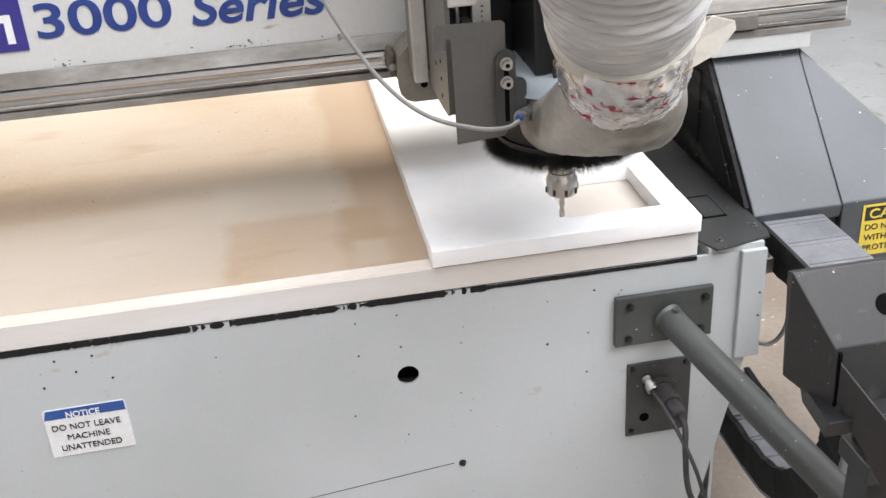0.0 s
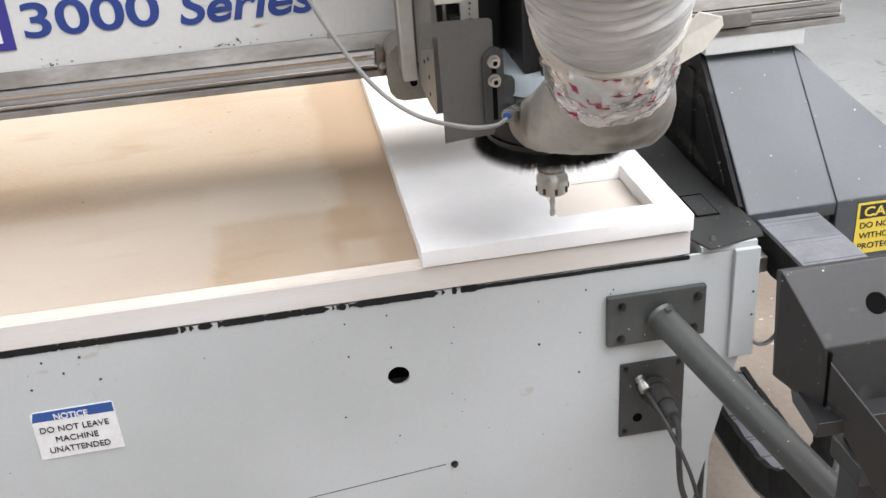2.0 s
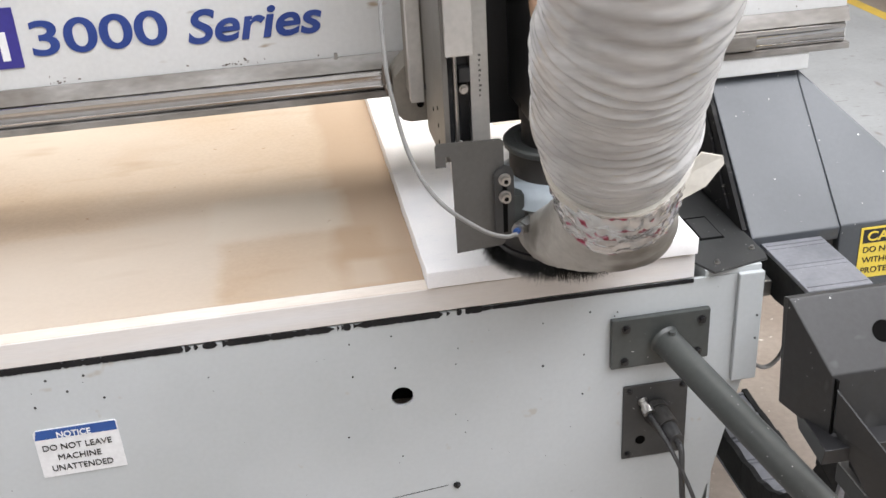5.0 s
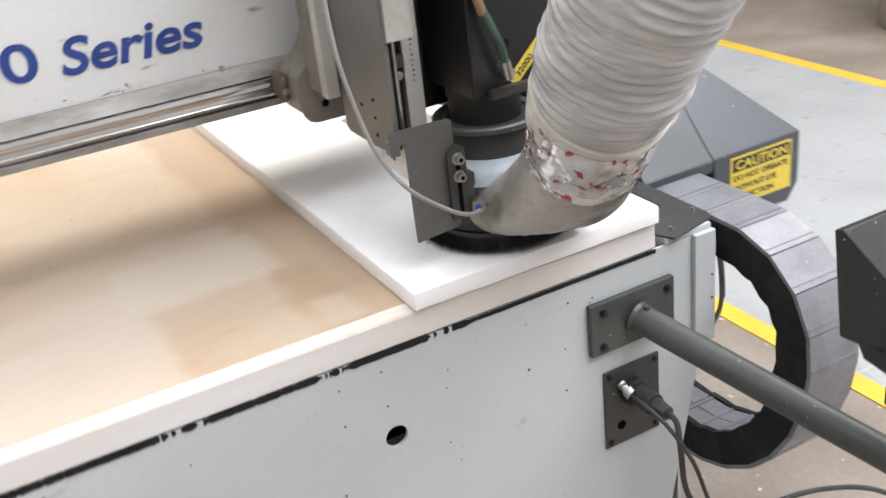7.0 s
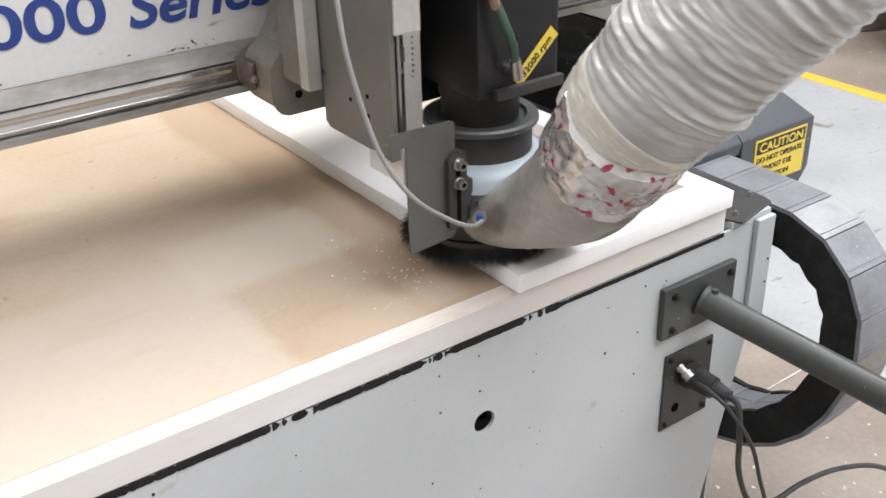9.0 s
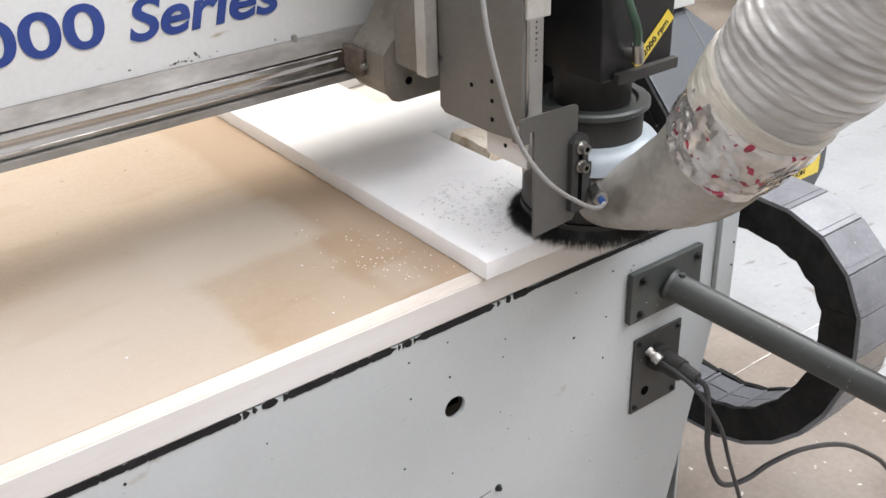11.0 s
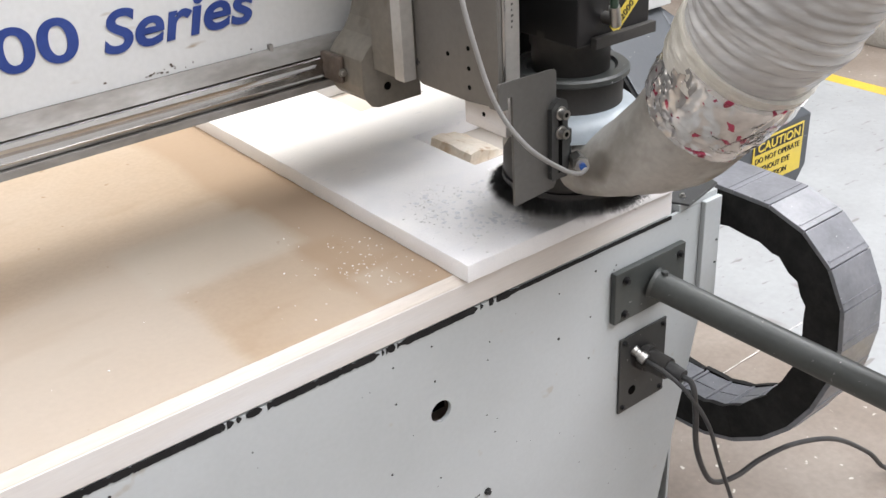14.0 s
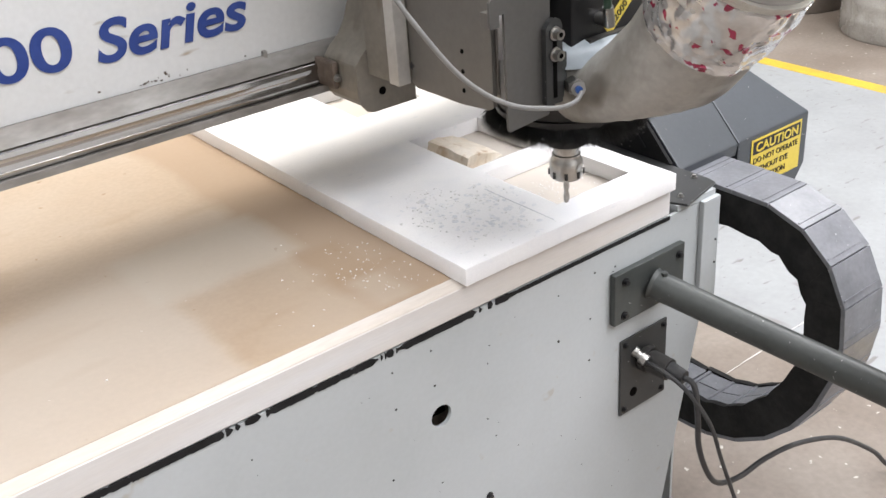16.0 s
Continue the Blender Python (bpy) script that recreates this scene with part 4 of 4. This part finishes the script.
    for k in range(8500):
        a = random.uniform(0, 2 * math.pi)
        r = random.uniform(0.074, 0.100)
        z = 0.951
        out = random.gauss(1.0, 0.33)
        L = random.uniform(0.028, 0.038)
        tn = random.gauss(0, 0.10)
        p = Vector((c[0] + r * math.cos(a), c[1] + r * math.sin(a), z))
        d = Vector((math.cos(a) * out - math.sin(a) * tn, math.sin(a) * out + math.cos(a) * tn, -1)).normalized()
        s = d.cross(Vector((math.cos(a), math.sin(a), 0.2))).normalized() * 0.0006
        w = d.cross(s).normalized() * 0.0006
        i = len(vs)
        vs += [p + s, p - s * 0.5 + w, p - s * 0.5 - w, p + d * L]
        fs += [(i, i + 1, i + 3), (i + 1, i + 2, i + 3), (i + 2, i, i + 3)]
    me = bpy.data.meshes.new("bristles")
    me.from_pydata([v - BASE[t.name] for v in vs], [], fs)
    me.materials.append(BRISTLE)
    b = new("bristles", me)
    b.parent = t
    tagged(b, "black nylon brush bristles", kind="stuff")
    # guard plate with its hook, slotted bracket and bolts
    gp = part("guard_plate", prism([(-0.402, 0.979), (-0.334, 0.984), (-0.330, 0.99), (-0.330, 1.146), (-0.334, 1.150), (-0.424, 1.152), (-0.427, 1.148), (-0.427, 1.118), (-0.414, 1.118), (-0.414, 1.133), (-0.404, 1.133)], "y", -0.066, -0.060), PLATE, t, "grey painted guard plate", bevel=0.0012)
    part("plate_spacer", box(-0.425, -0.414, -0.0595, -0.044, 1.116, 1.135), SLIDE, gp, bevel=0.001)
    sl = part("slotted_bracket", prism([(-0.345, 1.0), (-0.318, 1.0), (-0.318, 1.10), (-0.321, 1.108), (-0.33, 1.112), (-0.338, 1.108), (-0.345, 1.10)], "y", -0.076, -0.0665), DARK, t, "dark slotted bracket", bevel=0.001)
    part("slot", box(-0.334, -0.3275, -0.0768, -0.0762, 1.008, 1.10), HOLE, sl)
    for z in (1.093, 1.066):
        part("washer", rod((-0.331, -0.0768, z), (-0.331, -0.0786, z), 0.0092, seg=24), STEEL, sl)
        part("bolt", rod((-0.331, -0.0786, z), (-0.331, -0.088, z), 0.0068, seg=20), STEEL, sl)
        part("socket", rod((-0.331, -0.0879, z), (-0.331, -0.0885, z), 0.0036, seg=6), HOLE, sl)
    foot = part("slide_foot", box(-0.389, -0.374, -0.034, 0.050, 1.062, 1.125), SLAB, t, "pale slide foot block", bevel=0.0015)
    part("bolt_hole", rod((-0.3897, 0.010, 1.084), (-0.389, 0.010, 1.084), 0.0032, seg=12), HOLE, foot)
    part("bracket_web", box(-0.325, -0.30, -0.0660, -0.03, 1.0, 1.06), GREY, t)
    # air fitting and its line
    f = Vector((-0.314, -0.098, 1.022))
    d = Vector((-0.55, -0.8, 0.15)).normalized()
    part("fitting_nut", rod(f - d * 0.03, f + d * 0.002, 0.0115, seg=6), STEEL, t)
    part("fitting_body", rod(f + d * 0.004, f + d * 0.012, 0.0095, seg=18), STEEL, t, smooth=True)
    part("fitting_collar", rod(f + d * 0.012, f + d * 0.018, 0.0048, seg=18), BLUE, t, "blue push-fit collar", smooth=True)
    # film wrap and masking tape at the outlet
    axis = [(-0.211, -0.218, 1.110), (-0.217, -0.236, 1.133), (-0.226, -0.262, 1.163), (-0.236, -0.293, 1.200)]

    def crumple(s, a):
        p = Vector((math.cos(a) * 3, math.sin(a) * 3, s * 4))
        ragged = 0.004 * noise.noise(Vector((math.cos(a) * 2, math.sin(a) * 2, 7))) if s < 0.1 else 0
        q = Vector((math.cos(a) * 4 + s, math.sin(a) * 4, s * 2.4 + math.cos(a)))
        return 0.0820 + 0.003 * s + 0.004 * noise.noise(p * 0.8) - 0.006 * abs(noise.noise(q)) + 0.0036 * abs(noise.noise(q * 2.3)) + 0.0008 * noise.noise(q * 5) + ragged
    part("film_wrap", sweep(spline(axis, 64), crumple, 120), FILM, t, "crumpled clear packing film with red print", smooth=True)

    fl = [Vector(p) for p in ((-0.172, -0.302, 1.128), (-0.172, -0.302, 1.160), (-0.132, -0.302, 1.196), (-0.102, -0.298, 1.186), (-0.100, -0.298, 1.176), (-0.124, -0.302, 1.150))]
    bm = bmesh.new()
    lo = [bm.verts.new(p) for p in fl]
    hi = [bm.verts.new(p + Vector((0, 0.0015, 0.0006))) for p in fl]
    bm.faces.new(lo), bm.faces.new(hi)
    for i in range(6):
        bm.faces.new((lo[i], lo[(i + 1) % 6], hi[(i + 1) % 6], hi[i]))
    part("tape_flap", bm, TAPE, t, "loose end of masking tape")
    return t


HOODT = dust_hood()


def suction_hose():
    """Corrugated hose in a plastic sleeve; it swings on the hood's outlet."""
    t = thing("suction_hose", (-0.222, -0.268, 1.170), "ribbed suction hose in a wrinkled clear plastic sleeve", "hose")
    pts = spline([(-0.218, -0.240, 1.140), (-0.2285, -0.266, 1.182), (-0.239, -0.296, 1.22), (-0.2475, -0.321, 1.26), (-0.257, -0.353, 1.305), (-0.264, -0.38, 1.344), (-0.269, -0.41, 1.387), (-0.27, -0.446, 1.442), (-0.273, -0.486, 1.522), (-0.273, -0.516, 1.622), (-0.273, -0.536, 1.772), (-0.273, -0.536, 2.022)], 460)

    def ridge(s, a):
        ca, sa = math.cos(a), math.sin(a)
        warp = noise.noise(Vector((ca * 1.2, sa * 1.2, s * 14)))
        w = math.sin(s * 37 * 2 * math.pi + a + 2.2 * warp)
        lo = min(1.0, max(0.0, (s - 0.07) * 5.0))
        n1 = noise.noise(Vector((ca * 0.8, sa * 0.8, s * 10 + 3)))
        n2 = noise.noise(Vector((ca * 1.5, sa * 1.5, s * 60)))
        n3 = noise.noise(Vector((ca * 3.5, sa * 3.5, s * 120 + 2 * ca)))
        n4 = abs(noise.noise(Vector((ca * 2.2 + s * 20, sa * 2.2, s * 45 + 9))))
        return 0.0800 - 0.012 * max(0.0, 1 - s * 22) + 0.0190 * lo + lo * (0.0014 * w * (0.6 + 1.3 * n1) + 0.0038 * n1 + 0.0024 * n2 - 0.0025 * n4) + 0.0012 * n3
    part("sleeve", sweep(pts, ridge, 110), HOSE, t, smooth=True)

    def band(s, a):
        ca, sa = math.cos(a), math.sin(a)
        return 0.0838 + 0.0085 * s + 0.003 * noise.noise(Vector((ca * 3, sa * 3, s * 3))) + 0.0022 * abs(noise.noise(Vector((ca * 5, sa * 5, s * 14)))) + 0.001 * noise.noise(Vector((ca * 16, sa * 16, s * 9)))
    part("tape_band", sweep(pts[24:74], band, 96), TAPE, t, "cream masking tape wound round the hose end", smooth=True)
    # patch of tape on the sleeve
    fl = [(-0.345, -0.405, 1.40), (-0.305, -0.475, 1.385), (-0.298, -0.462, 1.34), (-0.345, -0.40, 1.335)]
    part("tape_patch", hull([Vector(p) for p in fl] + [Vector(p) + Vector((-0.003, -0.005, 0.0)) for p in fl]), TAPE, t, "cream tape patch")
    return t


HOSET = suction_hose()


def air_line():
    t = thing("air_line", (-0.324, -0.118, 1.023), "grey plastic air line curving to the hood fitting", "air line")
    part("tube", sweep(spline([(-0.324, -0.117, 1.023), (-0.345, -0.125, 1.026), (-0.381, -0.13, 1.046), (-0.433, -0.122, 1.09), (-0.466, -0.104, 1.149), (-0.484, -0.086, 1.232), (-0.489, -0.07, 1.30), (-0.485, -0.05, 1.40), (-0.47, -0.01, 1.56)], 80), 0.0031, 12), AIRLINE, t, smooth=True)
    return t


AIR = air_line()


# ---- cable chain ----
def cable_chain():
    t = thing("cable_chain", (0.23, 0.05, 0.25), "black plastic cable carrier chain looping beside the bed", "cable chain")
    x0, x1, top = 0.165, 0.278, 0.788
    line = [Vector((0, 0.30 - 0.01 * k, top)) for k in range(35)]
    line += [Vector((0, -0.05 - 0.19 * math.sin(radians(a)), 0.598 + 0.19 * math.cos(radians(a)))) for a in range(2, 90, 2)]
    line += [Vector((0, 0.07 - 0.31 * math.cos(radians(a)), 0.598 - 0.351 * math.sin(radians(a)))) for a in range(0, 90, 2)]
    line += [Vector((0, 0.07 + 0.01 * k, 0.247)) for k in range(26)]
    run = [0.0]
    for a, b in zip(line, line[1:]):
        run.append(run[-1] + (b - a).length)

    def at(u):
        return Vector((0, float(np.interp(u, run, [p.y for p in line])), float(np.interp(u, run, [p.z for p in line]))))
    n = int(run[-1] / 0.072)
    pitch = run[-1] / n
    random.seed(17)
    for k in range(n):
        a, b = at(k * pitch), at((k + 1) * pitch)
        d = (b - a).normalized()
        inn = Vector((0, -d.z, d.y))
        if inn.dot(Vector((0, 0.05, 0.53)) - (a + b) / 2) < 0:
            inn = -inn

        def slab(xa, xb, depth, thick, u0, u1):
            q = [a + d * u + inn * e for u in (u0, u1) for e in (depth, depth + thick)]
            return hull([(x, v.y, v.z) for v in q for x in (xa, xb)])
        for xa, xb in ((x0 + 0.0009 * (k % 2), x0 + 0.012), (x1 - 0.012, x1 - 0.0009 * (k % 2))):
            e0, e1 = random.uniform(0.064, 0.072), random.uniform(0.064, 0.072)
            q = [a + inn * 0.004, b + inn * 0.004, a + d * pitch * 0.02 + inn * e0, a + d * pitch * 0.55 + inn * (e0 + 0.004), a + d * pitch * 1.04 + inn * e1]
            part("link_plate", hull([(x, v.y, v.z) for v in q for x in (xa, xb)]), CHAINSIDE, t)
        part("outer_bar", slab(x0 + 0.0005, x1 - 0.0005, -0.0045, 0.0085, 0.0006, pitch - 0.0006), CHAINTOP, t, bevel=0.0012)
        part("bar_ridge", slab(x0 + 0.004, x1 - 0.004, -0.0062, 0.003, pitch - 0.0145, pitch - 0.0115), CHAINTOP, t)
        for xa, xb in ((x0 + 0.0125, (x0 + x1) / 2 - 0.0012), ((x0 + x1) / 2 + 0.0012, x1 - 0.0125)):
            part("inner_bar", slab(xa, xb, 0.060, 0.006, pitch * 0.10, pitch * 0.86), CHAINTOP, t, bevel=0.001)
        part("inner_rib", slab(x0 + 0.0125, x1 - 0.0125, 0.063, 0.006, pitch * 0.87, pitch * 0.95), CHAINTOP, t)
    return t


CHAIN = cable_chain()


# ---- operator console on the pole ----
def console():
    t = thing("control_console", (0.1, -0.46, 0.6), "grey sheet steel control console with sloped top on the pole", "console")
    body = part("housing", hull([(-0.066, -0.415, 1.006), (-0.066, -0.428, 1.010), (-0.038, -0.495, 0.938), (-0.032, -0.500, 0.845), (-0.070, -0.437, 0.868), (0.300, -0.415, 1.006), (0.300, -0.428, 1.010), (0.300, -0.495, 0.938), (0.300, -0.500, 0.845), (0.300, -0.437, 0.868)]), CONSOLEM, t, bevel=0.002)
    nrm = Vector((0, -0.732, 0.681))
    m = Vector((0.039, -0.4648, 0.9704))
    part("button_opening", rod(m - nrm * 0.001, m + nrm * 0.0012, 0.0135, seg=28), HOLE, body)
    part("seam", box(-0.0340, -0.0310, -0.5008, -0.4955, 0.851, 0.934), HOLE, body)
    part("flap", hull([(-0.034, -0.505, 0.922), (0.019, -0.599, 0.842), (0.045, -0.599, 0.684), (-0.033, -0.505, 0.868), (-0.0325, -0.5000, 0.9240), (0.0202, -0.5935, 0.8441), (0.0467, -0.5935, 0.6864), (-0.0315, -0.5000, 0.8700)]), CONSOLEM, t, "charcoal side flap with a worn bright edge", bevel=0.0012)
    part("bracket", hull([(x, y, z) for x in (-0.052, 0.2) for y, z in ((-0.445, 0.866), (-0.525, 0.854), (-0.52, 0.83), (-0.46, 0.84))]), BLACK, t, bevel=0.001)
    part("post", box(0.03, 0.095, -0.50, -0.45, 0.60, 0.845), BLACK, t, bevel=0.002)
    part("post_cap", box(0.02, 0.105, -0.51, -0.44, 0.73, 0.76), CONSOLEM, t, bevel=0.002)
    return t


console()


# ---- things across the walkway ----
def drum(name, x, y, r, h, material, label):
    t = thing(name, (x, y, 0), label, "drum", "drums beyond the walkway")
    prof = [(r * 0.97, 0.0), (r, 0.015)]
    for k in range(1, 10):
        z = h * k / 10
        prof += [(r, z - 0.012), (r + (0.012 if k in (3, 6) else 0.003), z), (r, z + 0.012)]
    prof += [(r, h - 0.01), (r * 0.98, h)]
    part("body", lathe((x, y), prof, 48), material, t, smooth=True)
    part("band", lathe((x, y), [(r + 0.004, h * 0.27), (r + 0.006, h * 0.27), (r + 0.006, h * 0.36), (r + 0.004, h * 0.36)], 48), SIGNW, t, "white band", smooth=True)
    part("rim", lathe((x, y), [(r * 0.9, h), (r + 0.01, h), (r + 0.01, h + 0.02), (r * 0.9, h + 0.02)], 48), BLACK, t)


drum("fibre_drum", 3.35, 3.75, 0.29, 0.85, DRUMM, "brown drum with a white band standing beyond the yellow line")
drum("fibre_drum", 3.74, 2.28, 0.30, 0.85, DRUMM, "brown drum with a white band standing beyond the yellow line")
drum("wrapped_drum", 3.62, 1.53, 0.33, 0.9, WRAPM, "drum wrapped in clear plastic film beyond the yellow line")


def offset(ob, rows):
    """Keys a thing by shifts from the place where it was built."""
    p = Vector(ob.location)
    walk(ob, [(t, pose(p.x + x, p.y + y, p.z + z)) for t, x, y, z in rows])


def motions():
    # the gantry's run and the head's run along it: a rectangle, corner by corner
    run = [(0, 0, 0), (6.25, 0, 0), (6.4, 0, 0.008), (6.6, 0, 0.04), (7.0, 0, 0.105), (7.3, 0, 0.15), (7.45, 0, 0.161), (7.55, -0.006, 0.161), (8.0, -0.085, 0.161), (8.4, -0.152, 0.161), (8.6, -0.172, 0.161), (8.75, -0.172, 0.156), (9.0, -0.172, 0.122), (9.5, -0.172, 0.05), (9.8, -0.172, 0.006), (9.9, -0.17, 0.0), (10.3, -0.112, 0), (10.8, -0.035, 0), (11.05, 0, 0), (16, 0, 0)]
    plunge = [(0, 0), (4.4, 0), (5.2, -0.048), (11.1, -0.048), (11.6, 0), (16, 0)]
    hood = [(0, 0.1), (2.6, 0.1), (2.85, 0.045), (3.0, 0.022), (3.3, 0.0), (14.1, 0.0), (14.2, 0.04), (14.35, 0.096), (14.5, 0.1), (16, 0.108)]
    ts = sorted({r[0] for r in run} | {r[0] for r in plunge} | {r[0] for r in hood})

    def at(rows, t, k):
        return float(np.interp(t, [r[0] for r in rows], [r[k] for r in rows]))
    offset(GANTRY, [(t, 0, at(run, t, 2), 0) for t in ts])
    offset(HEAD, [(t, at(run, t, 1), at(run, t, 2), 0) for t in ts])
    offset(SLIDET, [(t, at(run, t, 1), at(run, t, 2), at(plunge, t, 1)) for t in ts])
    offset(SPINDLE, [(t, at(run, t, 1), at(run, t, 2), at(plunge, t, 1)) for t in ts])
    offset(HOODT, [(t, at(run, t, 1), at(run, t, 2), at(plunge, t, 1) + at(hood, t, 1)) for t in ts])
    swing = [(0, 0), (6.4, 0), (7.0, 9), (7.5, 16), (8.5, 27), (9.0, 31), (9.5, 33), (10.4, 24), (11.5, 13), (12, 12), (14, 12), (14.5, 8), (16, 7)]
    tt = sorted(set(ts) | {r[0] for r in swing})
    h = Vector(HOSET.location)
    walk(HOSET, [(t, pose(h.x + at(run, t, 1), h.y + at(run, t, 2), h.z + at(plunge, t, 1) + at(hood, t, 1), 0, at(swing, t, 1), 0)) for t in tt])
    p = Vector(AIR.location)
    walk(AIR, [(t, pose(p.x + at(run, t, 1), p.y + at(run, t, 2), p.z + at(plunge, t, 1) + at(hood, t, 1), 0, -210 * at(hood, t, 1), 0)) for t in ts])
    offset(CHAIN, [(t, 0, at(run, t, 2) * 0.54, 0) for t in ts])
    # crumbs ride under the hood until the brush throws them out
    for ob, (x, y, z), t0 in FLYING:
        rows = [(t, pose(-0.2285 + at(run, t, 1), 0.009 + at(run, t, 2), 0.985 + at(plunge, t, 1) + at(hood, t, 1))) for t in ts if t < t0]
        rows.append((t0, pose(-0.2285 + at(run, t0, 1), 0.009 + at(run, t0, 2), 0.985 + at(plunge, t0, 1))))
        rows.append((t0 + 0.12, pose((x - 0.2285 + at(run, t0, 1)) / 2, (y + 0.009 + at(run, t0, 2)) / 2, z + 0.03)))
        rows += [(t0 + 0.25, pose(x, y, z)), (16, pose(x, y, z))]
        walk(ob, rows)


motions()
